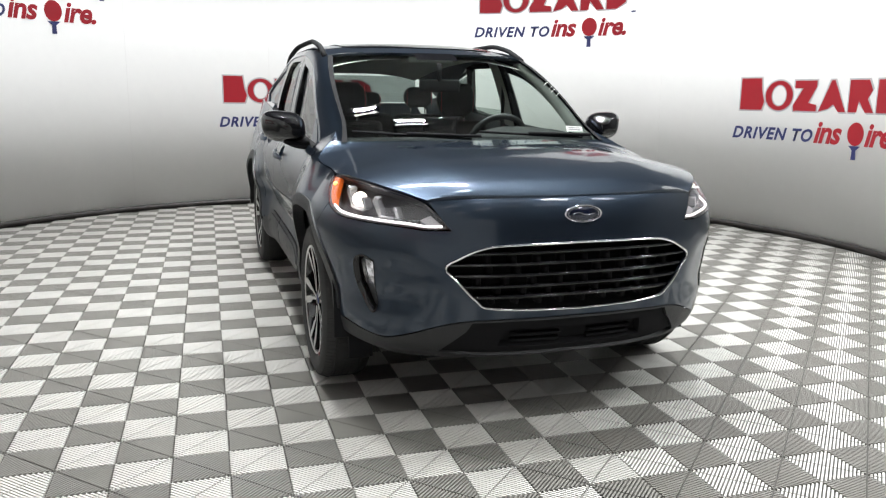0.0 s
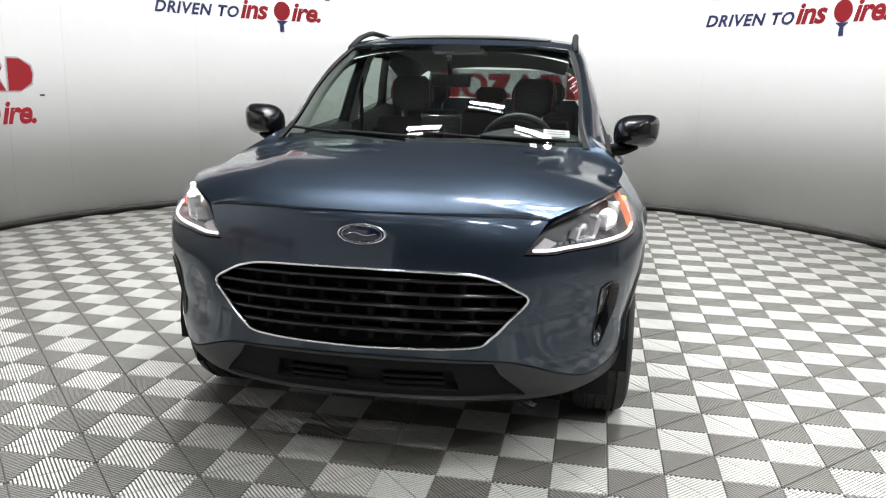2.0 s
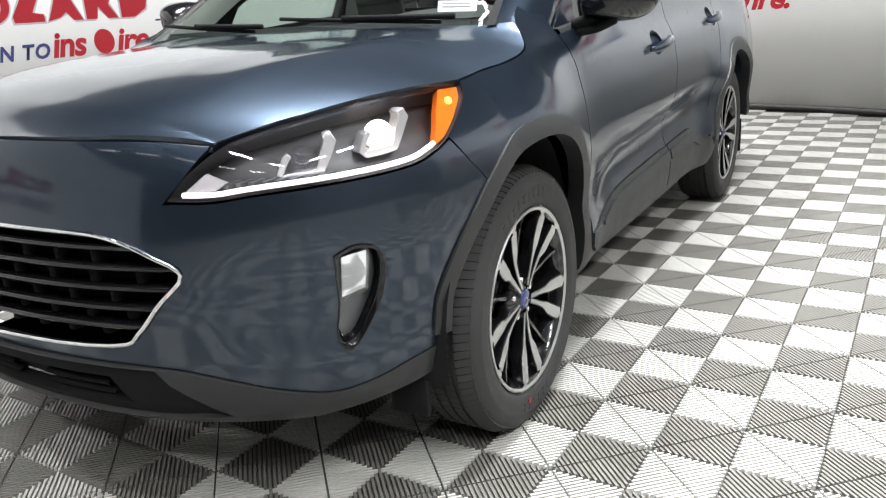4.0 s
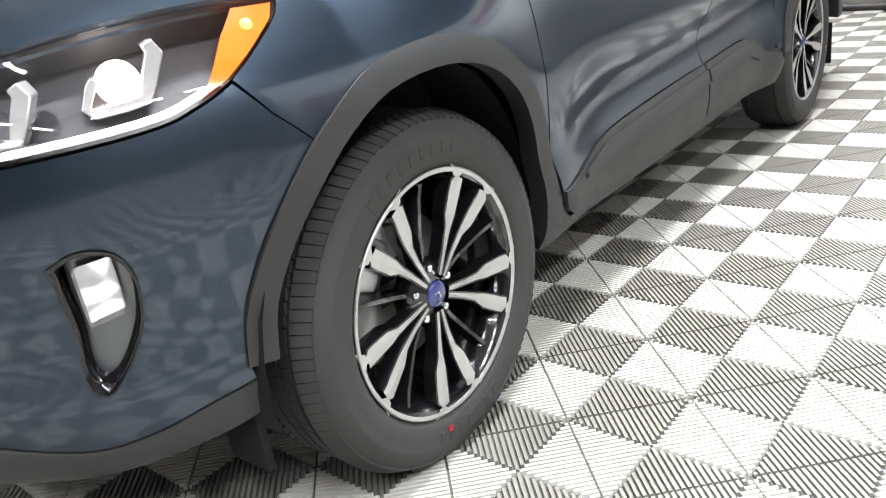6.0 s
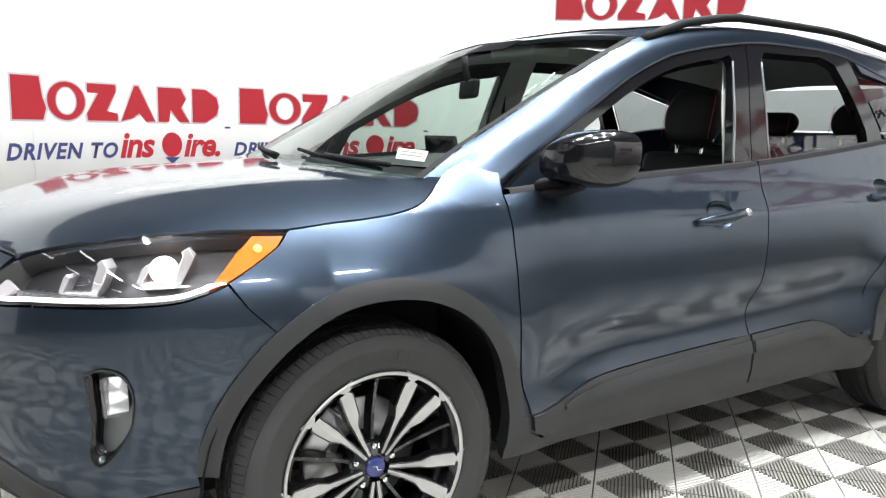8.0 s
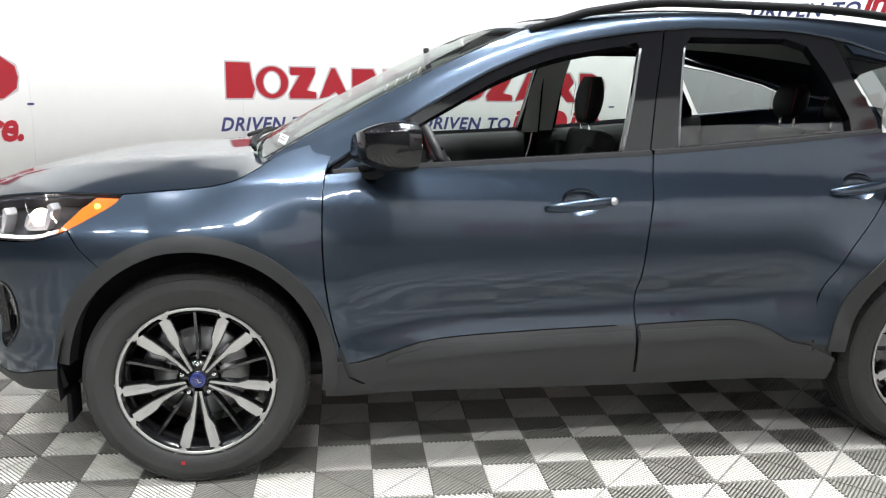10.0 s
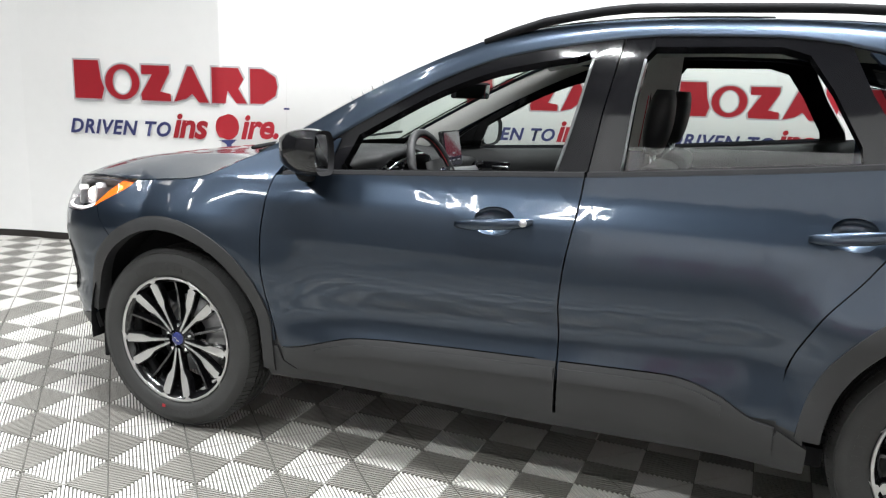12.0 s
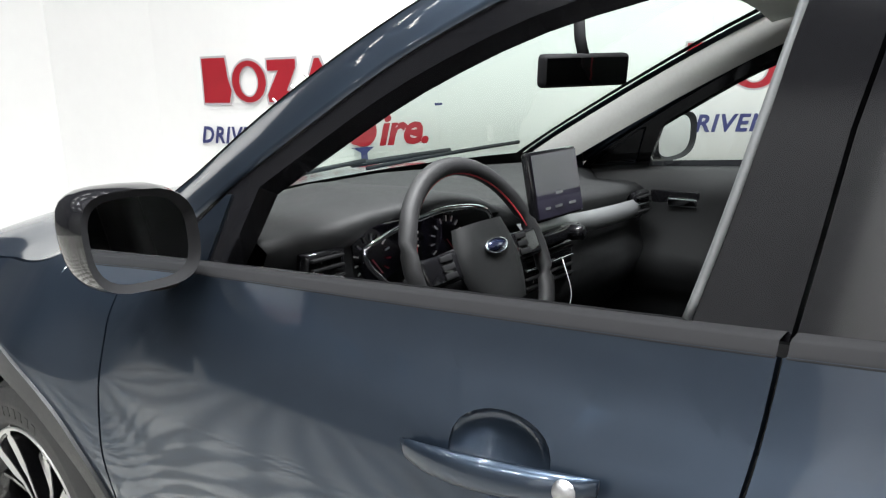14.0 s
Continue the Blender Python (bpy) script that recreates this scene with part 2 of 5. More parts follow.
def panel(name, outline, shape, mat, parent, label="", holes=(), step=0.04, rim=0.014, lift=0.0, side=1):
    """Sheet metal: an outline in the two coordinates of a surface, filled, cut into a fine grid, laid on the surface and turned in at its edges."""
    bm = bmesh.new()
    edges = []
    for loop in (outline, *holes):
        loop = [p for p, q in zip(loop, [loop[-1], *loop]) if math.dist(p[:2], q[:2]) > 1e-4]
        vs = [bm.verts.new((p[0], p[1], 0)) for p in loop]
        edges += [bm.edges.new((vs[i - 1], vs[i])) for i in range(len(vs))]
    bmesh.ops.triangle_fill(bm, use_beauty=True, use_dissolve=False, edges=edges)
    for axis in (0, 1):
        lo, hi = min(p[axis] for p in outline), max(p[axis] for p in outline)
        n = max(1, int(round((hi - lo) / step)))
        no = (1, 0, 0) if axis == 0 else (0, 1, 0)
        for k in range(1, n):
            co = lo + (hi - lo) * k / n
            bmesh.ops.bisect_plane(bm, geom=bm.verts[:] + bm.edges[:] + bm.faces[:], plane_co=(co, 0, 0) if axis == 0 else (0, co, 0), plane_no=no)
    bmesh.ops.dissolve_degenerate(bm, dist=1e-5, edges=bm.edges)
    e = 0.003
    normals = {}
    for v in bm.verts:
        a, b = v.co.x, v.co.y
        p = Vector(shape(a, b))
        nrm = (Vector(shape(a + e, b)) - Vector(shape(a - e, b))).cross(Vector(shape(a, b + e)) - Vector(shape(a, b - e))).normalized()
        p += nrm * lift
        if side < 0:
            p.x, nrm.x = -p.x, -nrm.x
        normals[v] = (p, nrm)
    for v, (p, nrm) in normals.items():
        v.co = p
    for f in bm.faces:
        f.normal_update()
    flip = sum(f.normal.dot(normals[f.verts[0]][1]) for f in bm.faces) < 0
    if flip:
        bmesh.ops.reverse_faces(bm, faces=bm.faces)
    border = [ed for ed in bm.edges if len(ed.link_faces) == 1]
    custom = {v: nv[1] for v, nv in normals.items()}
    if rim:
        for ed in border:
            l = ed.link_loops[0]
            a, b = l.vert, l.link_loop_next.vert
            quad = [bm.verts.new(v.co - normals[v][1] * d) for v, d in ((b, 0), (a, 0), (a, rim), (b, rim))]
            f = bm.faces.new(quad)
            f.normal_update()
            custom.update({q: f.normal.copy() for q in quad})
    bm.verts.index_update()
    ordered = [tuple(custom[v]) for v in bm.verts]
    me = bpy.data.meshes.new(name)
    bm.to_mesh(me)
    bm.free()
    me.materials.append(mat)
    me.shade_smooth()
    me.normals_split_custom_set_from_vertices(ordered)
    ob = new(name, me)
    ob.parent = parent
    if label:
        ob["label"] = label
    return ob


# ---- the booth ----


def round_at(deg, r=RADIUS, z=0.0):
    return (ROOM[0] + r * math.cos(radians(deg)), ROOM[1] + r * math.sin(radians(deg)), z)


A0, A1 = -12, 246      # the curved wall runs between these bearings


def band(a0, a1, r0, r1, z0, z1, n=120):
    """A curved slab between two bearings, closed all round."""
    bm = bmesh.new()
    rows = []
    for k in range(n + 1):
        a = a0 + (a1 - a0) * k / n
        rows.append([round_at(a, r0, z0), round_at(a, r1, z0), round_at(a, r1, z1), round_at(a, r0, z1)])
    vs = grid(bm, rows, closed=True)
    bm.faces.new(vs[0])
    bm.faces.new(vs[-1][::-1])
    bmesh.ops.recalc_face_normals(bm, faces=bm.faces)
    return bm


tagged(part("wall_round", band(A0, A1, RADIUS, RADIUS + 0.15, 0, WALL_TOP), WALLPAINT), "smooth white curved wall of a photo booth", "wall", kind="structure")
tagged(part("baseboard", band(A0, A1, RADIUS - 0.012, RADIUS - 0.0005, 0.0, 0.055), BASEBLACK), "black rubber strip along the wall's foot", "baseboard", kind="structure")
# upright joints of the wall boards
for deg in (31, 62, 96, 118, 141, 160, 168, 213, 238):
    tagged(part("trim", band(deg, deg + 0.06, RADIUS - 0.0015, RADIUS - 0.0003, 0.06, WALL_TOP - 0.01, 1), material("filled_joint", (0.72, 0.71, 0.70), 0.5)),
           "filled upright joint in the white wall", "wall joint", kind="structure")


def slab(name, x0, x1, y0, y1, z0, z1, mat, label, cat):
    return tagged(part(name, box(bmesh.new(), x0, x1, y0, y1, z0, z1), mat, smooth=False), label, cat, kind="structure")


# the side wall at the booth's mouth: it leaves the curve and runs on past the way in
WING = [round_at(A1)[:2], (-1.66, -2.75), (-1.50, -3.6), (-1.20, -4.6), (-0.4, -5.3)]


def wing_at(d, lift=0.0):
    """The point so far along the side wall's face, a little off it, and the way the wall runs there."""
    for p, q in zip(WING, WING[1:]):
        n = math.dist(p, q)
        if d <= n or q == WING[-1]:
            ux, uy = (q[0] - p[0]) / n, (q[1] - p[1]) / n
            return (p[0] + ux * d - uy * lift, p[1] + uy * d + ux * lift)
        d -= n


def wing_slab(thick, lift, z0, z1):
    bm = bmesh.new()
    ends = [0.0]
    for p, q in zip(WING, WING[1:]):
        ends.append(ends[-1] + math.dist(p, q))
    rows = []
    for d in ends:
        d += 1e-4 if d == 0 else -1e-4
        face, back = wing_at(d, lift), wing_at(d, lift - thick)
        rows.append([(*face, z0), (*back, z0), (*back, z1), (*face, z1)])
    vs = grid(bm, rows, closed=True)
    bm.faces.new(vs[0])
    bm.faces.new(vs[-1][::-1])
    bmesh.ops.recalc_face_normals(bm, faces=bm.faces)
    return bm


tagged(part("wall_wing", wing_slab(0.15, 0.0, 0, WALL_TOP), WALLPAINT, smooth=False), "white side wall at the booth's mouth", "wall", kind="structure")
tagged(part("baseboard_wing", wing_slab(0.0115, 0.012, 0, 0.055), BASEBLACK, smooth=False), "black rubber strip along the wall's foot", "baseboard", kind="structure")
tagged(part("wall_upper", band(A0, A1, RADIUS + 0.16, RADIUS + 0.3, 0, CEIL), SHOPWALL), "dark wall rising behind the white booth wall", "wall", kind="structure")
# the dark shop in front of the booth's mouth
SOUTH, EAST, WEST = -9.0, 7.0, -7.0
slab("wall_south", WEST, EAST, SOUTH - 0.2, SOUTH, 0, 6.0, SHOPWALL, "dark grey shop wall", "wall")
# this wall and wall_north_east are unseen, added pale as reflectors for the doors
slab("wall_east", EAST, EAST + 0.2, SOUTH, 1.2, 0, 6.0, PALEBOUNCE, "unseen pale grey wall, added to brighten the doors' reflections", "wall")
slab("wall_west", WEST - 0.2, WEST, SOUTH, 1.2, 0, 6.0, SHOPWALL, "dark grey shop wall", "wall")
slab("wall_north_east", 4.14, EAST, 1.0, 1.2, 0, 6.0, PALEBOUNCE, "unseen pale grey wall beside the booth, added to brighten the doors", "wall")
slab("wall_north_west", WEST, -4.56, 1.0, 1.2, 0, 6.0, SHOPWALL, "dark grey shop wall beside the booth", "wall")
bm = bmesh.new()
box(bm, -4.65, 4.45, -4.7, 6.25, CEIL, CEIL + 0.12)
tagged(part("ceiling", bm, CEILPAINT, smooth=False), "grey painted booth ceiling", "ceiling", kind="structure")
bm = bmesh.new()
box(bm, WEST, EAST, SOUTH, -4.75, 6.0, 6.1)
box(bm, 4.4, EAST, -4.75, 1.2, 6.0, 6.1)
box(bm, WEST, -4.4, -4.75, 1.2, 6.0, 6.1)
tagged(part("ceiling_shop", bm, SHOPWALL, smooth=False), "dark shop ceiling", "ceiling", kind="structure")


def ceiling_light(x, y, z, sx, sy, glow, label, group):
    ob = thing("ceiling_light", label, "ceiling light", pose(x, y, z), group)
    bm = bmesh.new()
    box(bm, -sx / 2 - 0.03, sx / 2 + 0.03, -sy / 2 - 0.03, sy / 2 + 0.03, -0.05, 0, 0.008)
    part("frame", bm, WALLPAINT, ob, smooth=False)
    part("diffuser", box(bmesh.new(), -sx / 2, sx / 2, -sy / 2, sy / 2, -0.058, -0.0505), glow, ob, smooth=False)
    return ob


def round_light(x, y, z):
    ob = thing("ceiling_light", "lit round lamp hanging under the grey booth ceiling", "ceiling light", pose(x, y, z), "booth ceiling lights")
    part("housing", lathe(bmesh.new(), [(0.0, 0.0), (0.10, 0.0), (0.12, -0.05), (0.255, -0.10), (0.265, -0.125), (0.25, -0.125)], 40, "Z"), MATT, ob, "black round lamp housing")
    part("diffuser", lathe(bmesh.new(), [(0.0, -0.128), (0.235, -0.128), (0.25, -0.122), (0.25, -0.110)], 40, "Z"), LEDWHITE, ob)
    return ob


def twin_strip(x, y, z):
    ob = thing("ceiling_light", "lit twin strip lamp on the grey booth ceiling", "ceiling light", pose(x, y, z), "booth ceiling lights")
    part("frame", box(bmesh.new(), -0.33, 0.33, -0.10, 0.10, -0.04, 0, 0.006), MATT, ob, smooth=False)
    for s in (-1, 1):
        part("tube", tube(bmesh.new(), [(-0.3, s * 0.055, -0.055), (0.3, s * 0.055, -0.055)], 0.014, 10), LEDWHITE, ob)
    return ob


for lx, ly in ROUND:
    round_light(lx, ly, CEIL)
for lx, ly, k in STRIPS:
    twin_strip(lx, ly, CEIL)
for lx, ly in SHOP:
    ceiling_light(lx, ly, 6.0, 1.1, 0.12, SHOPLED, "lit strip lamp on the dark shop ceiling", "shop strip lights")
for lx, ly in SHOP_SIDE:
    ceiling_light(lx, ly, 6.0, 0.12, 1.0, SHOPLED, "lit strip lamp on the dark shop ceiling", "shop strip lights")


# ---- lettering on the wall ----


def on_wall(bm, deg, z, lift):
    """Bends flat work (x along the wall as one reads, y up) onto the curved wall."""
    for v in bm.verts:
        a = deg - math.degrees(v.co.x / RADIUS)
        if a > A1 - 0.2:                      # past the curve: on the side wall
            x, y = wing_at(radians(a - A1 + 0.2) * RADIUS, lift + 0.006 + v.co.z)
            v.co = (x, y, z + v.co.y)
        else:
            v.co = round_at(a, RADIUS - lift - v.co.z, z + v.co.y)
    return bm


def words(text, size, x, y, shear=0.0, spread=1.0):
    cu = bpy.data.curves.new("words", "FONT")
    cu.body, cu.size, cu.shear, cu.space_character, cu.resolution_u, cu.offset = text, size, shear, spread, 3, size * 0.030
    ob = bpy.data.objects.new("words", cu)
    scene.collection.objects.link(ob)
    me = bpy.data.meshes.new_from_object(ob.evaluated_get(bpy.context.evaluated_depsgraph_get()))
    bm = bmesh.new()
    bm.from_mesh(me)
    bpy.data.objects.remove(ob)
    bmesh.ops.translate(bm, verts=bm.verts, vec=(x, y, 0))
    return bm


def letters(text, size, x, y, shear, spread, deg, z, mat, ob, label):
    """Each letter of a line as a piece of its own."""
    bm = words(text, size, x, y, shear, spread)
    left, groups = set(bm.faces), []
    while left:
        todo, island = [left.pop()], []
        while todo:
            f = todo.pop()
            island.append(f)
            for e in f.edges:
                for g in e.link_faces:
                    if g in left:
                        left.discard(g)
                        todo.append(g)
        xs = [v.co.x - shear * (v.co.y - y) for f in island for v in f.verts]
        groups.append([min(xs), max(xs), island])
    groups.sort(key=lambda g: g[0])
    merged = []
    for lo, hi, island in groups:
        if merged and lo < merged[-1][1] - 0.3 * (hi - lo):
            merged[-1][1] = max(hi, merged[-1][1])
            merged[-1][2] += island
        else:
            merged.append([lo, hi, list(island)])
    for lo, hi, island in merged:
        one = bmesh.new()
        made = {}
        for f in island:
            for v in f.verts:
                if v not in made:
                    made[v] = one.verts.new(v.co)
        for f in island:
            one.faces.new([made[v] for v in f.verts])
        part("letter", on_wall(one, deg, z, 0.004), mat, ob, label)
    bm.free()


def plain(pts):
    bm = bmesh.new()
    bm.faces.new([bm.verts.new((p[0], p[1], 0)) for p in pts])
    lo, hi = min(p[0] for p in pts), max(p[0] for p in pts)
    for k in range(1, int((hi - lo) / 0.03) + 1):
        bmesh.ops.bisect_plane(bm, geom=bm.verts[:] + bm.edges[:] + bm.faces[:], plane_co=(lo + 0.03 * k, 0, 0), plane_no=(1, 0, 0))
    bmesh.ops.triangulate(bm, faces=bm.faces)
    return bm


def grown(pts, d):
    cx, cy = sum(p[0] for p in pts) / len(pts), sum(p[1] for p in pts) / len(pts)
    return [(p[0] + d * (1 if p[0] > cx else -1), p[1] + d * (1 if p[1] > cy else -1)) for p in pts]


def oval(cx, cy, rx, ry, n=28):
    return [(cx + rx * math.cos(2 * math.pi * k / n), cy + ry * math.sin(2 * math.pi * k / n)) for k in range(n)]


def ring_mesh(cx, cy, rx, ry, wx, wy):
    bm = bmesh.new()
    a, b = oval(cx, cy, rx, ry), oval(cx, cy, rx - wx, ry - wy)
    grid(bm, [[(p[0], p[1], 0) for p in a], [(p[0], p[1], 0) for p in b]], closed=True)
    return bm


def wall_sign(deg, z):
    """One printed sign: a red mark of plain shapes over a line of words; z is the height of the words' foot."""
    ob = thing("wall_sign", "red and navy vinyl lettering stuck on the white curved wall", "sign", group="signs round the wall")
    h, y0 = 0.335, 0.345
    shapes = [[(-0.92, y0), (-0.66, y0), (-0.63, y0 + 0.1), (-0.66, y0 + 0.2), (-0.68, y0 + h * 1.1), (-0.92, y0 + h * 1.1)],
              [(-0.27, y0), (0.0, y0), (0.0, y0 + 0.07), (-0.10, y0 + 0.09), (-0.01, y0 + 0.27), (-0.01, y0 + h), (-0.27, y0 + h), (-0.27, y0 + 0.25), (-0.17, y0 + 0.25), (-0.28, y0 + 0.06)],
              [(0.03, y0), (0.14, y0 + 0.03), (0.2, y0 + 0.08), (0.26, y0), (0.35, y0), (0.20, y0 + h), (0.16, y0 + h)],
              [(0.38, y0), (0.48, y0), (0.50, y0 + 0.12), (0.58, y0), (0.68, y0), (0.60, y0 + 0.14), (0.65, y0 + 0.23), (0.60, y0 + h), (0.38, y0 + h)],
              [(0.71, y0), (0.84, y0), (0.95, y0 + 0.08), (0.97, y0 + 0.17), (0.95, y0 + 0.26), (0.84, y0 + h), (0.71, y0 + h)]]
    shapes = [[(x * 0.905, y0 + (y - y0) * 0.80) for x, y in pts] for pts in shapes]
    h = 0.27
    for pts in shapes:
        part("mark_outline", on_wall(plain(grown(pts, 0.014)), deg, z, 0.002), SILVERLINE, ob)
        part("mark", on_wall(plain(pts), deg, z, 0.004), RED, ob, "plain red shape")
    part("mark_outline", on_wall(ring_mesh(-0.412, y0 + h / 2, 0.163, h / 2 + 0.014, 0.092, 0.06), deg, z, 0.002), SILVERLINE, ob)
    part("mark", on_wall(ring_mesh(-0.412, y0 + h / 2, 0.150, h / 2, 0.067, 0.036), deg, z, 0.004), RED, ob, "plain red ring")
    letters("DRIVEN TO", 0.155, -0.90, 0.075, 0.25, 1.12, deg, z, NAVY, ob, "navy slanted letter")
    letters("ins", 0.27, 0.0, 0.075, 0.25, 0.95, deg, z, RED, ob, "red slanted letter")
    letters("ire.", 0.27, 0.55, 0.075, 0.25, 0.95, deg, z, RED, ob, "red slanted letter")
    part("bat_face", on_wall(plain(oval(0.455, 0.165, 0.088, 0.098)), deg, z, 0.005), RED, ob, "red round bat")
    part("bat_handle", on_wall(plain([(0.43, -0.05), (0.48, -0.05), (0.475, 0.03), (0.52, 0.065), (0.39, 0.065), (0.435, 0.03)]), deg, z, 0.006), NAVY, ob, "navy bat handle")
    part("small_mark", on_wall(plain([(0.93, 0.30), (0.98, 0.30), (0.98, 0.315), (0.93, 0.315)]), deg, z, 0.004), NAVY, ob)
    return ob


LOW, HIGH = 0.815, 1.860
for deg, z in ((6.5, LOW), (49.6, HIGH), (91.7, LOW), (134.4, HIGH), (176.8, LOW), (203.5, LOW), (251.5, LOW)):
    wall_sign(deg, z)

# ---- the car: surfaces ----
# x across (its left side positive), y from the front axle to the rear, z up
WB = 2.62              # wheelbase
TYRE_R = 0.362
Y1, NP = -0.13, 2.42   # where the nose begins to round off, and how square it is

half_width = keyed((0.26, 0.850), (0.34, 0.893), (0.43, 0.904), (0.50, 0.900), (0.60, 0.912), (0.70, 0.922), (0.80, 0.921), (0.90, 0.906), (0.97, 0.890), (1.02, 0.872), (1.10, 0.845), (1.2, 0.80))
nose_y = keyed((0.24, -0.74), (0.30, -0.83), (0.38, -0.872), (0.47, -0.893), (0.58, -0.911), (0.70, -0.906), (0.80, -0.890), (0.88, -0.864), (0.93, -0.835), (1.0, -0.78))
taper = keyed((-0.3, 0.955), (-0.13, 0.970), (0.05, 0.990), (0.5, 0.997), (1.2, 1.0), (2.2, 1.0), (2.9, 0.99), (3.3, 0.955), (3.7, 0.88))


corner_lean = keyed((0.30, 0.0), (0.48, 0.004), (0.57, 0.011), (0.64, 0.012), (0.72, -0.006), (0.80, -0.022), (0.87, -0.016), (0.95, 0.0))


def ease(t):
    t = max(0.0, min(1.0, t))
    return t * t * (3 - 2 * t)


def side_x(y, z):
    w = half_width(z) * taper(y)
    for cy in (0.0, WB):
        r = math.hypot(y - cy, z - 0.36)
        w += 0.024 * math.exp(-((r - 0.465) / 0.13) ** 2)
    w -= 0.066 * max(0.0, (z - 0.76) / 0.18) ** 1.6 * ease((0.50 - y) / 0.70)
    w -= 2.6 * max(0.0, z - 0.97) ** 2 / (0.10 + max(0.0, z - 0.97)) * 0.5 * ease((0.70 - y) / 0.35)
    w += corner_lean(max(0.30, min(0.95, z))) * ease((0.0 - y) / 0.28)
    # the hollow along the foot of the doors
    w -= 0.043 * math.exp(-((z - 0.568 - 0.045 * (y - 1.2)) / 0.078) ** 2) * ease((y - 0.42) / 0.45) * ease((2.40 - y) / 0.45)
    return w


Q = 1.2                # the nose's share of the first coordinate


def body(s, z):
    """The lower body's skin: s runs from the middle of the nose to the left, round the corner and back."""
    if s >= Q:
        y = Y1 + (s - Q)
        return (side_x(y, z), y, z)
    a = abs(s) / Q * math.pi / 2
    r = (math.sin(a) ** NP + math.cos(a) ** NP) ** (-1 / NP)
    x, d = side_x(Y1, z) * r * math.sin(a), (Y1 - nose_y(z)) * r * math.cos(a)
    # the hollow between grille and fog lamp
    hollow = max(0.0, min(1.0, (z - 0.435) / 0.10, (0.715 - z) / 0.10)) * max(0.0, min(1.0, (abs(x) - 0.50) / 0.14, (0.845 - abs(x)) / 0.10))
    return (math.copysign(x, s), Y1 - d + 0.018 * hollow * hollow * (3 - 2 * hollow), z)


def sx(x, z):
    """The first coordinate of the skin at x on the nose."""
    a = min(abs(x) / side_x(Y1, z), 0.9999) ** NP
    return math.copysign(math.atan((a / (1 - a)) ** (1 / NP)) * 2 / math.pi * Q, x)


def sy(y, z):
    """The first coordinate of the skin at y on the flank or the corner."""
    if y >= Y1:
        return Q + y - Y1
    a = min((Y1 - y) / (Y1 - nose_y(z)), 0.9999) ** NP
    return math.atan(((1 - a) / a) ** (1 / NP)) * 2 / math.pi * Q


def px(x, z):
    return (sx(x, z), z)


def py(y, z):
    return (sy(y, z), z)


def runs(*pts, n=6):
    return [(p.x, p.y) for p in flow([(a, b, 0) for a, b in pts], n)]


# it stands a little askew on the tiles
car = thing("car", "dark blue metallic compact SUV with lit headlamps on chequered floor", "car", pose(-0.039, 1.267, 0, 0, 0, 1.67) @ Matrix.Translation((0, -1.3, 0)))

ARCH_OUT, ARCH_IN, ARCH_REAR = 0.452, 0.408, 0.468
HUB_Z = 0.36


def arch_pts(cy, r, a0, a1, n=28):
    # a little taller than it is long
    out = []
    for k in range(n + 1):
        a = radians(a0 + (a1 - a0) * k / n)
        q = r - 0.016 + 0.034 * max(0.0, math.sin(a)) ** 1.5
        out.append(py(cy + q * math.cos(a), HUB_Z + q * math.sin(a)))
    return out


# lamp outline: tip at the grille side, tail on the wing
LAMP_LOW = [px(0.500, 0.790), px(0.58, 0.787), px(0.66, 0.795), py(-0.50, 0.808), py(-0.42, 0.825), py(-0.365, 0.845)]
LAMP_TAIL = [py(-0.365, 0.845), py(-0.30, 0.880), py(-0.24, 0.915), py(-0.215, 0.940)]
LAMP_TOP = [py(-0.215, 0.940), py(-0.32, 0.944), py(-0.45, 0.940), px(0.70, 0.925), px(0.60, 0.893), px(0.54, 0.845), px(0.500, 0.790)]
lamp_outline = runs(*LAMP_LOW)[:-1] + runs(*LAMP_TAIL)[:-1] + runs(*LAMP_TOP)[:-1]

# grille: a broad six-sided mouth
GRILLE = [(0.0, 0.742), (0.30, 0.737), (0.40, 0.722), (0.47, 0.690), (0.520, 0.652), (0.47, 0.585), (0.41, 0.520), (0.34, 0.488), (0.0, 0.478)]


def grille_loop(d=0.0):
    right = [(max(x - d * (1.0 if x > 0.05 else 0), 0), z - d * (1 if z > 0.65 else -1)) for x, z in GRILLE]
    half = runs(*right, n=4)
    return [px(x, z) for x, z in half] + [px(-x, z) for x, z in half[-2:0:-1]]


FOG = [(-0.626, 0.650), (-0.590, 0.667), (-0.552, 0.655), (-0.538, 0.612), (-0.542, 0.55), (-0.562, 0.488), (-0.590, 0.450), (-0.612, 0.480), (-0.618, 0.55), (-0.625, 0.61)]
FOG = [(y - 0.022, z) for y, z in FOG]


def fog_loop(side=1):
    pts = [py(y, z) for y, z in FOG]
    pts = runs(*pts, pts[0], n=3)[:-1]
    return [(side * a, b) for a, b in pts]


bumper_top = [px(0.0, 0.903), px(0.25, 0.902), px(0.45, 0.897), px(0.565, 0.884)]
low_edge = [py(-0.428, 0.396), py(-0.50, 0.382), px(0.76, 0.362), px(0.70, 0.352), px(0.62, 0.382), px(0.53, 0.420), px(0.44, 0.442), px(0.25, 0.452), px(0.0, 0.454)]
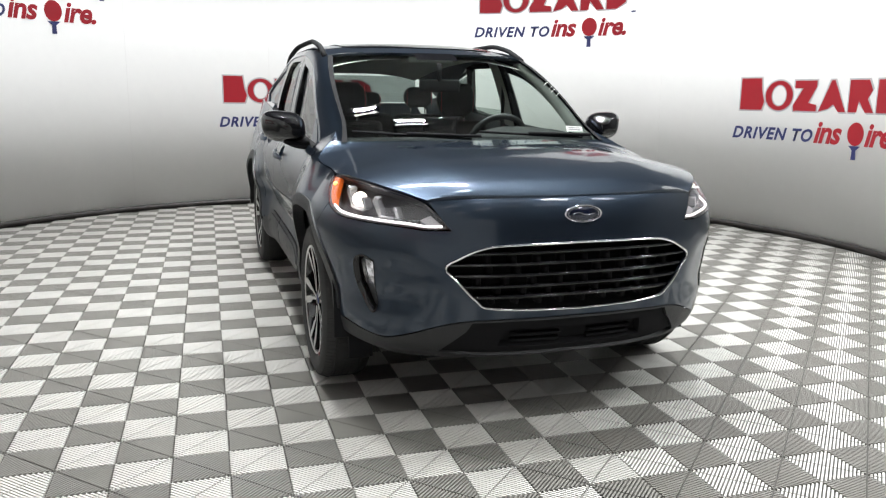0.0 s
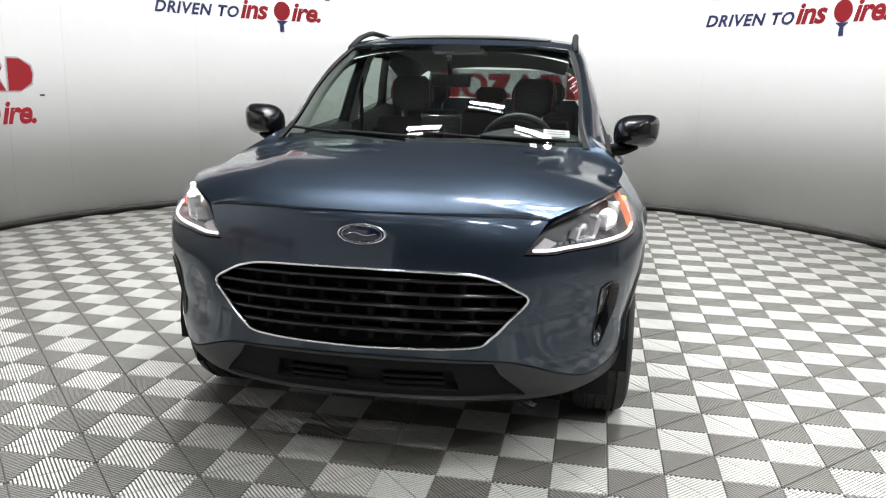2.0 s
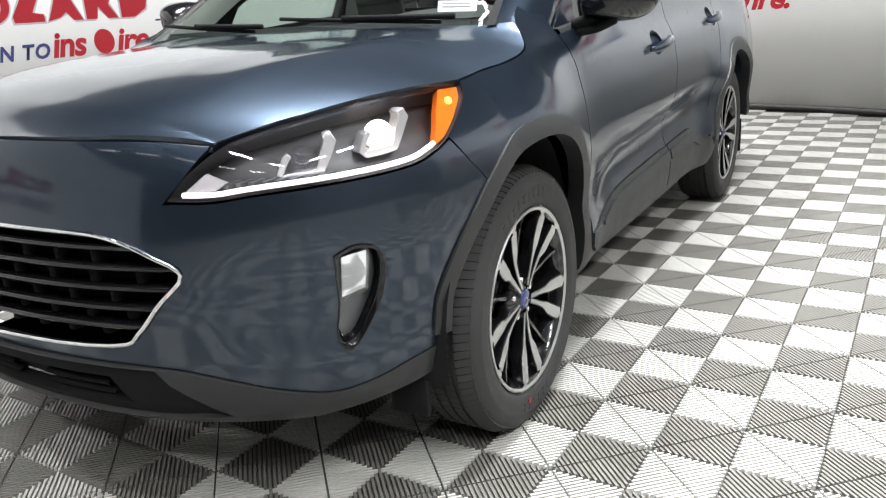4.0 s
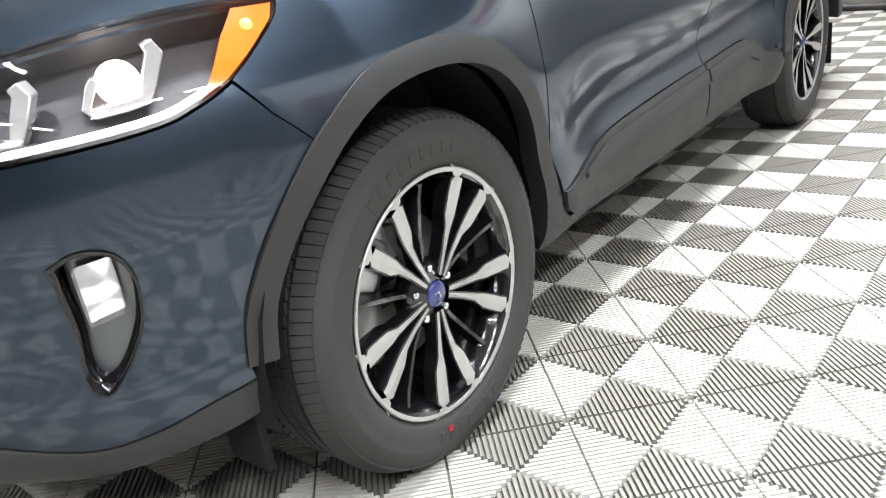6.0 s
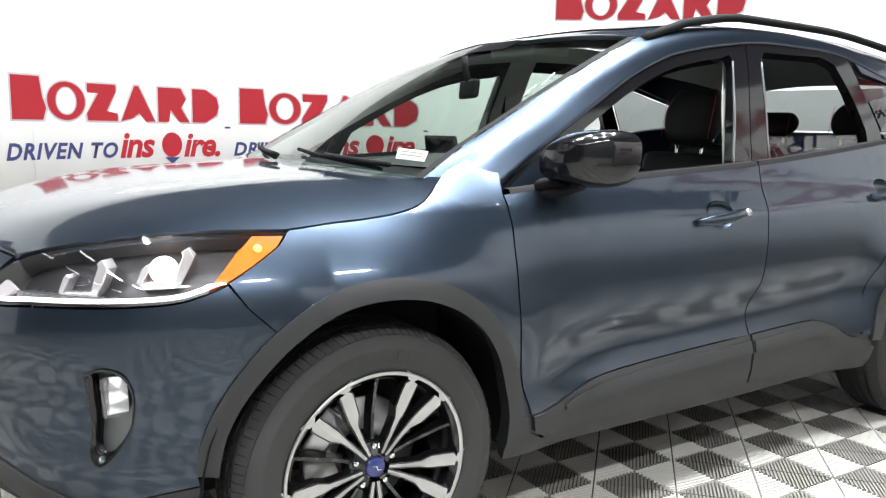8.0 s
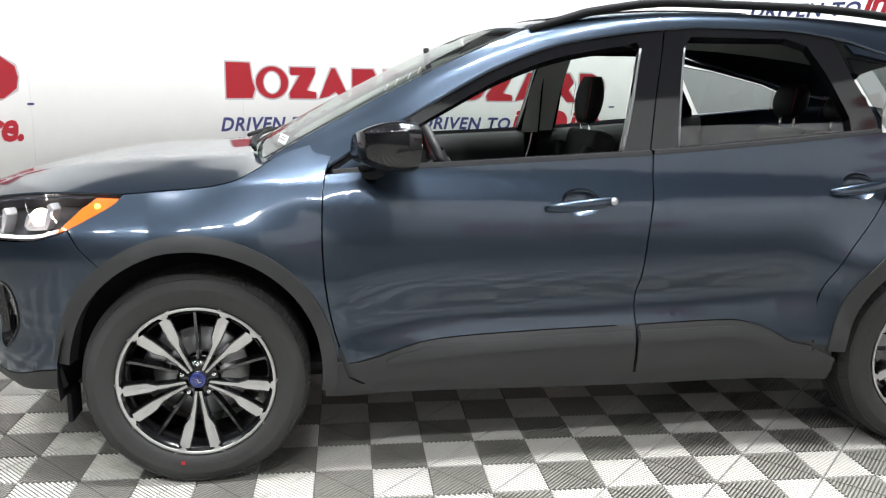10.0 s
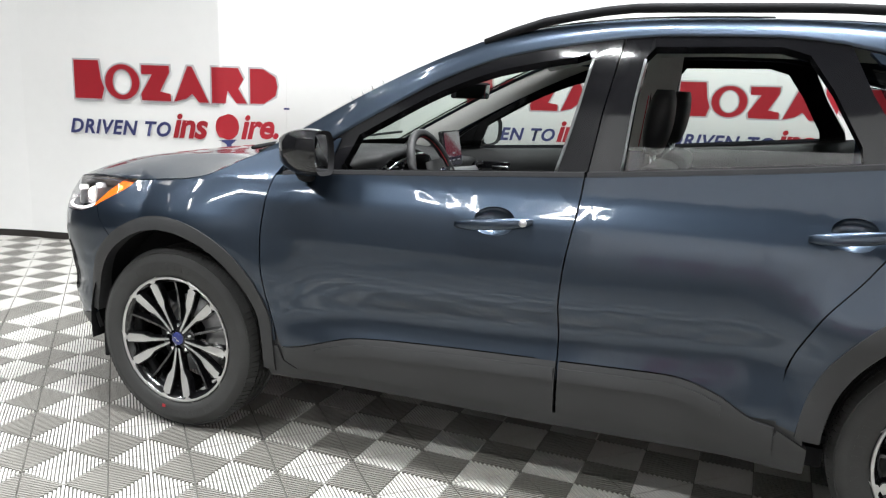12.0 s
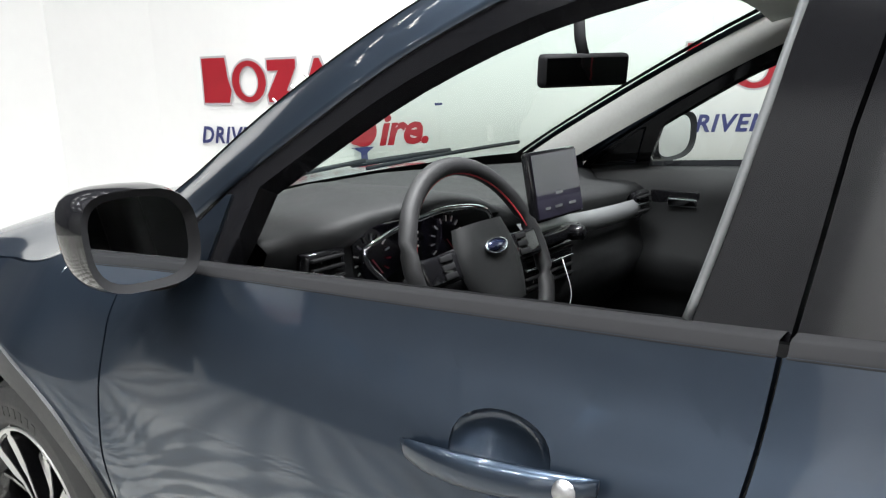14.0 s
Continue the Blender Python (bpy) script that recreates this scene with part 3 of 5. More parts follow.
right_half = (runs(*bumper_top) + [(a - 0.004, b) for a, b in runs(px(0.565, 0.884), px(0.54, 0.845), px(0.497, 0.784), n=4)]
              + [(a, b - 0.005) for a, b in runs(*LAMP_LOW)[1:]] + [py(-0.33, 0.79)] + arch_pts(0, ARCH_OUT, 126, 172, 12) + runs(*low_edge))
bumper_loop = right_half[:-1] + [(-a, b) for a, b in right_half[:0:-1]]
panel("bumper", bumper_loop, body, PAINT, car, holes=(grille_loop(), fog_loop(1), fog_loop(-1)), step=0.035)

# grey lower lip with its black middle
lip_half = ([px(0.0, 0.449)] + [(a, b - 0.005) for a, b in runs(*low_edge[::-1])] + [py(-0.415, 0.33)] + runs(py(-0.46, 0.315), py(-0.58, 0.285), px(0.62, 0.272), px(0.40, 0.282), px(0.0, 0.288)))
lip_loop = lip_half + [(-a, b) for a, b in lip_half[-2:0:-1]]


def lip_skin(s, z):
    x, y, zz = body(s, z)
    return (x, y - 0.012 * max(0.0, 1 - abs(s)), zz)


VENT = [(0.0, 0.445), (0.25, 0.443), (0.415, 0.437), (0.435, 0.400), (0.52, 0.306), (0.36, 0.293), (0.0, 0.296)]
vent_loop = [px(x, z) for x, z in VENT] + [px(-x, z) for x, z in VENT[-2:0:-1]]
panel("front_lip", lip_loop, lip_skin, CLAD, car, "matt grey plastic lower lip", holes=(vent_loop,), step=0.035)


def sunk(shape, d):
    def f(a, b):
        e = 0.003
        p = Vector(shape(a, b))
        nrm = (Vector(shape(a + e, b)) - Vector(shape(a - e, b))).cross(Vector(shape(a, b + e)) - Vector(shape(a, b - e))).normalized()
        return tuple(p - nrm * d)
    return f


def inset(loop, k):
    cx, cy = sum(p[0] for p in loop) / len(loop), sum(p[1] for p in loop) / len(loop)
    return [(cx + (p[0] - cx) * k, cy + (p[1] - cy) * k) for p in loop]


mouth = [px(x, z) for x, z in ((-0.29, 0.405), (0.0, 0.408), (0.29, 0.405), (0.31, 0.325), (0.0, 0.323), (-0.31, 0.325))]
panel("lower_intake", vent_loop, sunk(lip_skin, 0.012), MATT, car, "black lower intake panel", holes=(mouth,), rim=0.03)
panel("intake_mouth", mouth, sunk(lip_skin, 0.046), MATT, car, "matt black intake mouth", rim=0)
for i, z in enumerate((0.336, 0.366)):
    for sd in (1, -1):
        bm = bmesh.new()
        rows = [[Vector(sunk(lip_skin, d)(sx(sd * x, z), z + h)) for d, h in ((0.022, 0.005), (0.026, -0.005), (0.044, -0.004), (0.044, 0.005))] for x in np.linspace(0.06, 0.26, 8)]
        grid(bm, rows, closed=True)
        bmesh.ops.recalc_face_normals(bm, faces=bm.faces)
        part("intake_bar", bm, MATT, car)

# grille: backing, wavy bars, chrome surround
panel("grille_backing", grille_loop(), sunk(body, 0.075), MATT, car, "black mesh behind the grille bars", rim=0)


def grille_half_width(z):
    pts = [(0.742, 0.30), (0.722, 0.40), (0.690, 0.47), (0.652, 0.515), (0.585, 0.47), (0.520, 0.41), (0.488, 0.34)]
    zs, ws = [p[0] for p in pts][::-1], [p[1] for p in pts][::-1]
    return float(np.interp(z, zs, ws))


for i in range(5):
    z0 = 0.701 - 0.042 * i
    w = grille_half_width(z0) - 0.004
    bm = bmesh.new()
    rows = []
    for k in range(41):
        x = -w + 2 * w * k / 40
        z = z0 + 0.006 * (1 - (x / w) ** 2)
        rows.append([Vector(sunk(body, d)(sx(x, z + h), z + h)) for d, h in ((0.006, 0.001), (0.010, -0.008), (0.055, -0.010), (0.055, 0.004), (0.012, 0.004))])
    grid(bm, rows, closed=True)
    bmesh.ops.recalc_face_normals(bm, faces=bm.faces)
    part("grille_bar", bm, GLOSS, car)
    # cells between the bars
    n = 9
    for k in range(n):
        x = -w + 2 * w * (k + (0.25 if i % 2 else 0.75)) / n
        if abs(x) > w - 0.03:
            continue
        c = Vector(sunk(body, 0.046)(sx(x, z0 - 0.024), z0 - 0.024))
        part("grille_web", box(bmesh.new(), c.x - 0.011, c.x + 0.011, c.y - 0.016, c.y + 0.03, c.z - 0.016, c.z + 0.016, 0.005, 1), MATT, car)
bm = bmesh.new()
tube(bm, [Vector(sunk(body, -0.001)(a, b)) for a, b in grille_loop(0.004)], 0.005, 8, closed=True)
part("grille_surround", bm, CHROME, car, "thin bright chrome line round the grille")

# badge
bz = 0.842
c = Vector(body(0, bz))
badge = part("badge", lathe(bmesh.new(), [(0.0, 0.006), (0.066, 0.006), (0.070, 0.004), (0.072, 0.0)], 40, "Z"), BADGEDARK, car, "dark blue oval badge with a chrome rim",
             where=pose(0, c.y - 0.006, bz, 85, 0, 0) @ Matrix.Diagonal((1.0, 0.42, 1, 1)))
bm = bmesh.new()
tube(bm, [(0.074 * math.cos(2 * math.pi * k / 40), 0.074 * math.sin(2 * math.pi * k / 40), 0.004) for k in range(40)], 0.0045, 6, closed=True)
tube(bm, [(0.063 * math.cos(2 * math.pi * k / 40), 0.062 * math.sin(2 * math.pi * k / 40), 0.007) for k in range(40)], 0.0015, 5, closed=True)
part("badge_rim", bm, CHROME, badge, "chrome rim")
bm = bmesh.new()
tube(bm, flow([(-0.045, 0.0, 0.007), (-0.02, 0.012, 0.007), (0.01, -0.010, 0.007), (0.045, 0.004, 0.007)], 5), 0.005, 6)
part("badge_mark", bm, CHROME, badge, "plain chrome swash")

# ---- bonnet ----
hood_mid = keyed((-0.90, 0.893), (-0.85, 0.9085), (-0.82, 0.916), (-0.70, 0.957), (-0.50, 1.000), (-0.2, 1.034), (0.05, 1.049), (0.3, 1.066))


# ahead of the cowl the bonnet's edge follows the lamp's upper edge
TOP_EDGE = [px(0.565, 0.888), px(0.60, 0.8965), px(0.65, 0.914), px(0.70, 0.928), py(-0.45, 0.943), py(-0.32, 0.947), py(-0.215, 0.944)]
wing_top = keyed(*[(body(a, b)[1], b) for a, b in TOP_EDGE], (-0.1, 0.953), (0.03, 0.966), (0.12, 0.985), (0.19, 1.018), (0.245, 1.052), (0.33, 1.082), (0.43, 1.105))


def wing_x(y):
    z = wing_top(y)
    return body(sy(y, z), z)[0]


def hood(x, y):
    """The bonnet: crowned from its middle down to the wing's edge, with a soft crease on each side."""
    yy = max(y, body(*TOP_EDGE[0])[1])
    t = min(1.12, abs(x) / wing_x(yy))
    z = hood_mid(y) + (wing_top(yy) + 0.002 - hood_mid(y)) * t ** 3.2
    crease = 0.006 * math.exp(-((abs(x) - 0.50 - 0.10 * y) / 0.085) ** 2) * max(0.0, min(1.0, (y + 0.75) / 0.35, (0.15 - y) / 0.2))
    return (x, y, z + crease)


def skin_xy(s, z):
    p = body(s, z)
    return (p[0], p[1])


hood_side = [skin_xy(*px(0.0, 0.9055)), skin_xy(*px(0.25, 0.9045)), skin_xy(*px(0.45, 0.8995)), skin_xy(*px(0.565, 0.887))]
lamp_edge = [skin_xy(a, b) for a, b in TOP_EDGE[1:]]
lamp_edge = [(x - 0.003, y + 0.002) for x, y in lamp_edge]
rear_side = [(wing_x(y) - 0.005, y) for y in (-0.20, -0.1, 0.0, 0.08, 0.14, 0.19, 0.24)]
rear_mid = [rear_side[-1], (0.55, 0.205), (0.35, 0.18), (0.0, 0.172)]
hh = runs(*hood_side) + runs(*lamp_edge) + runs(*rear_side) + runs(*rear_mid)[1:]
hood_loop = hh + [(-x, y) for x, y in hh[-2:0:-1]]
panel("bonnet", hood_loop, hood, PAINT, car, step=0.04, rim=0.022)

# ---- wings, doors and quarters ----
door_gap = [(0.405, 1.005), (0.398, 0.93), (0.395, 0.80), (0.405, 0.65), (0.432, 0.50), (0.470, 0.40)]
mid_gap = [(1.466, 1.072), (1.455, 0.95), (1.434, 0.80), (1.423, 0.62), (1.430, 0.45), (1.442, 0.36)]
rear_gap = [(2.40, 1.150), (2.38, 1.0), (2.30, 0.87), (2.19, 0.735), (2.125, 0.58), (2.112, 0.42)]
belt = keyed((0.35, 1.000), (0.6, 1.022), (1.0, 1.045), (1.45, 1.072), (2.0, 1.112), (2.5, 1.160), (3.0, 1.20), (3.6, 1.22))
clad_top = keyed((0.3, 0.40), (0.50, 0.402), (0.60, 0.425), (0.75, 0.462), (1.0, 0.478), (1.44, 0.494), (1.80, 0.503), (1.95, 0.47), (2.05, 0.42), (2.2, 0.405), (3.7, 0.42))
SILL = 0.305


def gapped(pts, d):
    return [py(y + d, z) for y, z in [(p.x, p.y) for p in flow([(a, b, 0) for a, b in pts], 6)]]


def belt_run(y0, y1, n=10, d=0.0):
    return [py(y, belt(y) + d) for y in np.linspace(y0, y1, n)]


def clad_run(y0, y1, n=14, d=0.0):
    return [py(y, clad_top(y) + d) for y in np.linspace(y0, y1, n)]


HANDLES = ((1.221, 0.918), (2.255, 0.968))


def handle_ring(y0, z0, k=1.0):
    return [py(y0 + 0.060 * k * math.cos(a), z0 + 0.004 + 0.044 * k * math.copysign(abs(math.sin(a)) ** 0.8, math.sin(a))) for a in np.linspace(0, 2 * math.pi, 28, endpoint=False)]


def handle_dish(y0, z0):
    # the door's skin, pressed in behind the handle
    def shape(a, b):
        p = body(a, b)
        r = ((p[1] - y0) / 0.062) ** 2 + ((p[2] - z0 - 0.004) / 0.046) ** 2
        return (p[0] - 0.030 * max(0.0, 1 - r) ** 0.7, p[1], p[2])
    return shape


for sd in (1, -1):
    # wing: from the lamp's tail and bumper seam back to the door, over the arch
    wing = [py(y, wing_top(y)) for y in np.linspace(-0.205, 0.43, 26)]
    wing = wing + [py(0.425, 1.06)] + gapped(door_gap, -0.003)[:-4] + [py(0.445, 0.42)] + arch_pts(0, ARCH_OUT, 8, 125.7, 26)
    wing += [py(-0.3275, 0.791)] + [(a + 0.003, b) for a, b in runs(*LAMP_TAIL, n=4)]
    panel("wing", wing, body, PAINT, car, side=sd, step=0.035)
    front_door = gapped(door_gap, 0.002)[:-2] + [py(0.47, 0.40)] + clad_run(0.50, 1.425) + gapped(mid_gap, -0.003)[::-1][5:] + belt_run(1.458, 0.412)
    panel("front_door", front_door, body, PAINT, car, side=sd, step=0.04, holes=(handle_ring(*HANDLES[0]),))
    rear_door = gapped(mid_gap, 0.002)[:-5] + clad_run(1.432, 2.04) + [py(2.115, 0.43)] + gapped(rear_gap, -0.003)[::-1][6:] + belt_run(2.395, 1.472)
    panel("rear_door", rear_door, body, PAINT, car, side=sd, step=0.04, holes=(handle_ring(*HANDLES[1]),))
    quarter = gapped(rear_gap, 0.002) + arch_pts(WB, ARCH_REAR, 174, 12, 34) + [py(3.20, 0.42), py(3.45, 0.45), py(3.55, 0.7), py(3.56, 1.0), py(3.50, 1.20)] + belt_run(3.4, 2.406)
    panel("quarter", quarter, body, PAINT, car, side=sd, step=0.05)
    # the inner sill that closes the gaps at the doors' feet
    inner = [py(0.66, 0.285), py(0.66, 0.44), py(0.52, 0.46)] + arch_pts(0, ARCH_OUT - 0.02, 12, -10, 8) + [py(0.46, 0.285)]
    panel("inner_sill", inner, body, CLAD, car, side=sd, step=0.06, lift=-0.008, rim=0)
    inner = [py(1.80, 0.285), py(2.20, 0.285)] + arch_pts(WB, ARCH_REAR - 0.02, 190, 158, 8) + [py(2.12, 0.52), py(1.80, 0.48)]
    panel("inner_sill", inner, body, CLAD, car, side=sd, step=0.06, lift=-0.008, rim=0)
    # cladding: arch trims, sill, door strips
    for cy, a0, a1 in ((0, 172, -8), (WB, 176, 4)):
        trim = arch_pts(cy, (ARCH_REAR if cy else ARCH_OUT) + 0.004, a0, a1, 40) + arch_pts(cy, ARCH_IN, a1, a0, 40)
        panel("arch_trim", trim, body, CLAD, car, "matt grey wheel-arch trim", side=sd, step=0.05, lift=0.007, rim=0.05)
    sill = [py(0.455, 0.40)] + [py(0.475, 0.345), py(0.52, 0.318)] + [py(y, SILL + 0.012) for y in np.linspace(0.6, 2.08, 8)] + [py(2.12, 0.40), py(2.20, 0.36), py(2.20, 0.27), py(1.4, 0.262), py(0.40, 0.272), py(0.395, 0.40)]
    panel("sill", sill, body, CLAD, car, "matt grey plastic sill", side=sd, step=0.05, rim=0.03)
    for y0, y1, hollow in ((0.475, 1.424, 0), (1.434, 2.11, 1)):
        low = [py(y, SILL + 0.016) for y in np.linspace(y1, y0 + (0.0 if hollow else 0.06), 8)]
        strip = clad_run(y0, y1, 24, -0.004) + low + ([] if hollow else [py(y0 + 0.01, 0.352)])
        panel("door_cladding", strip, body, CLAD, car, "matt grey plastic strip along the door's foot", side=sd, step=0.05, lift=0.006)
        ys = np.linspace(0.60, y1 - 0.004, 12) if not hollow else np.linspace(y0 + 0.004, 1.96, 12)
        crest = [py(y, clad_top(y) - 0.020 - 0.004 * abs(math.sin(y))) for y in ys]
        foot = [py(y, max(0.39, clad_top(y) - 0.062)) for y in ys[::-1]]
        panel("cladding_rib", crest + foot, body, CLAD, car, side=sd, step=0.08, lift=0.013)

# ---- the car: greenhouse ----


def glaze_x(y, z):
    """The lean of the side windows."""
    d = z - belt(y)
    return side_x(y, belt(y)) - 0.035 - 0.40 * d - 0.28 * d * d


def cabin(y, z):
    return (glaze_x(y, z), y, z)


# running edges of the upper body on the left
SCREEN_EDGE = flow([(0.712, 0.215, 1.045), (0.690, 0.42, 1.151), (0.655, 0.65, 1.266), (0.612, 0.88, 1.371), (0.572, 1.08, 1.452)], 6)
ROOF_EDGE = flow([(0.572, 1.08, 1.452), (0.566, 1.30, 1.498), (0.566, 1.60, 1.522), (0.566, 2.10, 1.520), (0.556, 2.6, 1.488), (0.54, 3.0, 1.438), (0.52, 3.25, 1.395)], 6)
front_top = keyed((0.40, 1.015), (0.50, 1.075), (0.66, 1.165), (0.80, 1.240), (1.00, 1.340), (1.20, 1.410), (1.45, 1.454), (1.54, 1.464), (1.7, 1.473), (2.0, 1.472), (2.2, 1.452), (2.4, 1.40), (2.8, 1.31), (3.1, 1.245))

roof_mid = keyed((1.0, 1.470), (1.15, 1.505), (1.4, 1.540), (1.8, 1.556), (2.3, 1.545), (2.8, 1.505), (3.25, 1.440))
edge_z = keyed(*[(p.y, p.z) for p in ROOF_EDGE[::6]])
edge_x = keyed(*[(p.y, p.x) for p in ROOF_EDGE[::6]])


def roof(x, y):
    k = min(1.0, abs(x) / edge_x(y))
    return (x, y, roof_mid(y) - (roof_mid(y) - edge_z(y)) * k ** 2.6)


rl = [(edge_x(y) - 0.004, y) for y in np.linspace(1.09, 3.25, 16)]
top_front = [(x, 1.092 - 0.085 * (1 - (x / 0.57) ** 2)) for x in np.linspace(0.0, 0.56, 8)]
rear_line = [(x, 3.25 + 0.03 * (1 - (x / 0.55) ** 2)) for x in np.linspace(0.5, 0.0, 6)]
half = top_front + rl + rear_line
panel("roof", half + [(-x, y) for x, y in half[-2:0:-1]], roof, PAINT, car, step=0.06)
sun = [(0.0, 1.16), (0.40, 1.20), (0.45, 1.3), (0.45, 1.95), (0.40, 2.0), (0.0, 2.0)]
panel("sunroof", sun + [(-x, y) for x, y in sun[-2:0:-1]], roof, GLOSS, car, "dark glass sunroof", lift=0.004, rim=0.006)

for sd in (1, -1):
    # pillar and cant rail: the painted band between screen, roof and side windows
    bm = bmesh.new()
    outer, inner = [], []
    path = SCREEN_EDGE[:-1] + ROOF_EDGE
    for p in path:
        y = p.y + (0.20 if p.y < 0.9 else 0.20 * max(0.0, 1.15 - p.y) / 0.25)
        z = front_top(y)
        outer.append(Vector((glaze_x(y, z) + 0.012, y, z)))
        inner.append(p)
    rows = []
    for a, b in zip(inner, outer):
        mid = (a + b) / 2 + Vector((0.008, -0.002, 0.006))
        q = flow([a, mid, b], 5)
        rows.append([(sd * v.x, v.y, v.z) for v in (q + [b + Vector((-0.02, 0, -0.004))])])
    grid(bm, rows)
    bmesh.ops.recalc_face_normals(bm, faces=bm.faces)
    part("roof_pillar", bm, PAINT, car, "dark blue windscreen pillar and roof side")
    # roof rail
    bm = bmesh.new()
    ys = np.linspace(1.10, 3.0, 22)
    ends = keyed((1.10, -0.016), (1.30, 0.010), (1.55, 0.022), (2.7, 0.022), (2.9, 0.012), (3.0, -0.016))
    tube(bm, [(sd * (edge_x(y) + 0.012), y, edge_z(y) + ends(y) + 0.008) for y in ys], 0.017, 8, flat=0.8)
    part("roof_rail", bm, MATT, car, "black roof rail")

    # windows: black frames, glass
    fd = [(0.650, belt(0.650) + 0.012)] + [(y, front_top(y) - 0.040) for y in np.linspace(0.705, 1.395, 13)] + [(1.432, 1.418), (1.442, 1.398), (1.400, 1.20), (1.370, belt(1.37) + 0.012)]
    fd_out = [(0.42, belt(0.42) + 0.002)] + [(y, front_top(y)) for y in np.linspace(0.44, 1.50, 21)] + [(1.535, 1.463), (1.490, 1.25), (1.464, belt(1.46) + 0.002)]
    rd = [(1.575, belt(1.575) + 0.012), (1.592, 1.28), (1.612, 1.410), (1.640, 1.438), (2.02, 1.442), (2.10, 1.42), (2.17, 1.33), (2.255, 1.19), (2.262, belt(2.262) + 0.012)]
    rd_out = [(1.469, belt(1.47) + 0.002), (1.495, 1.25), (1.541, 1.463)] + [(y, front_top(y)) for y in np.linspace(1.56, 2.2, 10)] + [(2.27, 1.32), (2.36, 1.19), (2.37, belt(2.36) + 0.002)]
    panel("front_window_frame", fd_out, cabin, GLOSS, car, "black front door window frame", side=sd, holes=(fd,), step=0.08, lift=0.006, rim=0.035)
    panel("rear_window_frame", rd_out, cabin, GLOSS, car, "black rear door window frame", side=sd, holes=(rd,), step=0.08, lift=0.006, rim=0.035)
    # satin edges of the two door frames at the middle pillar
    for run in (((1.444, 1.400), (1.402, 1.20), (1.372, belt(1.372) + 0.012)), ((1.610, 1.405), (1.590, 1.28), (1.573, belt(1.573) + 0.012))):
        line = flow([(sd * (glaze_x(y, z) + 0.006), y, z) for y, z in run], 6)
        part("frame_edge", tube(bmesh.new(), line, 0.005, 6), TRIMGREY, car, "satin grey edge of the door frame")
    # belt weather strip
    for y0, y1 in ((0.43, 1.462), (1.471, 2.365)):
        bm = bmesh.new()
        rows = []
        for y in np.linspace(y0, y1, 24):
            x = side_x(y, belt(y))
            rows.append([(sd * (x + a), y, belt(y) + b) for a, b in ((-0.010, -0.006), (0.0005, -0.004), (0.001, -0.001), (-0.004, 0.002), (-0.008, 0.0105), (-0.012, 0.012), (-0.032, 0.013), (-0.045, 0.0))])
        grid(bm, rows)
        bmesh.ops.recalc_face_normals(bm, faces=bm.faces)
        part("belt_strip", bm, MATT, car, "satin black strip under the window")
    # lowered panes
    if sd < 0:
        panel("front_window", fd, cabin, SIDEGLASS, car, "clear side window", side=sd, step=0.1, rim=0, lift=-0.012)
    else:
        low = [(0.60, belt(0.6) - 0.02), (1.39, belt(1.39) - 0.02), (1.39, belt(1.39) + 0.010), (0.60, belt(0.6) + 0.008)]
        panel("front_window", low, cabin, SIDEGLASS, car, "side window wound down", side=sd, step=0.1, rim=0, lift=-0.014)
    rear_pane = rd if sd < 0 else [(1.565, belt(1.565) - 0.02), (2.26, belt(2.26) - 0.02), (2.26, belt(2.26) + 0.045), (1.58, belt(1.58) + 0.085)]
    panel("rear_window", rear_pane, cabin, SIDEGLASS, car, "clear side window" if sd < 0 else "side window wound most of the way down", side=sd, step=0.1, rim=0, lift=-0.014)
    qg = [(2.41, belt(2.41) + 0.01), (2.30, 1.32), (2.26, 1.39), (2.45, 1.365), (2.75, 1.305), (2.92, 1.25), (2.88, belt(2.85) + 0.01)]
    panel("quarter_window", qg, cabin, TINTED, car, "fixed dark quarter window", side=sd, step=0.1, rim=0.01)
    post = [(2.25, 1.43), (2.45, 1.385), (2.85, 1.30), (3.10, 1.245), (3.38, belt(3.38)), (2.88, belt(2.88)), (2.94, 1.25), (2.75, 1.31), (2.45, 1.37), (2.28, 1.40)]
    panel("rear_pillar", post, cabin, PAINT, car, side=sd, step=0.08, lift=0.008)
    # mirror sail at the foot of the front window
    panel("mirror_sail", [(0.445, belt(0.445) + 0.008), (0.598, belt(0.598) + 0.010), (0.640, 1.134), (0.625, 1.132)], cabin, PAINT, car, "dark blue sail panel", side=sd, step=0.1, lift=0.010)

# windscreen and rear screen
bm = bmesh.new()
rows = []
for p in SCREEN_EDGE:
    bow = 0.105 - 0.02 * (p.z - 1.05) / 0.4
    rows.append([(p.x * u, p.y - bow * (1 - u * u) + 0.002, p.z + 0.020 * (1 - u * u) * (p.z - 1.0) / 0.45) for u in np.linspace(-1, 1, 25)])
grid(bm, rows)
bmesh.ops.recalc_face_normals(bm, faces=bm.faces)
screen = part("windscreen", bm, WSCREEN, car, "green-tinted laminated windscreen")
screen.visible_shadow = False
# black print along the screen's edge
for sd in (1, -1):
    bm = bmesh.new()
    rows = []
    for p in SCREEN_EDGE:
        bow = 0.105 - 0.02 * (p.z - 1.05) / 0.4
        rows.append([(sd * p.x * u, p.y - bow * (1 - u * u) - 0.002, p.z + 0.020 * (1 - u * u) * (p.z - 1.0) / 0.45 + 0.002) for u in (0.955, 0.975, 1.0)])
    grid(bm, rows)
    bmesh.ops.recalc_face_normals(bm, faces=bm.faces)
    part("screen_border", bm, MATT, screen)
bm = bmesh.new()
rows = []
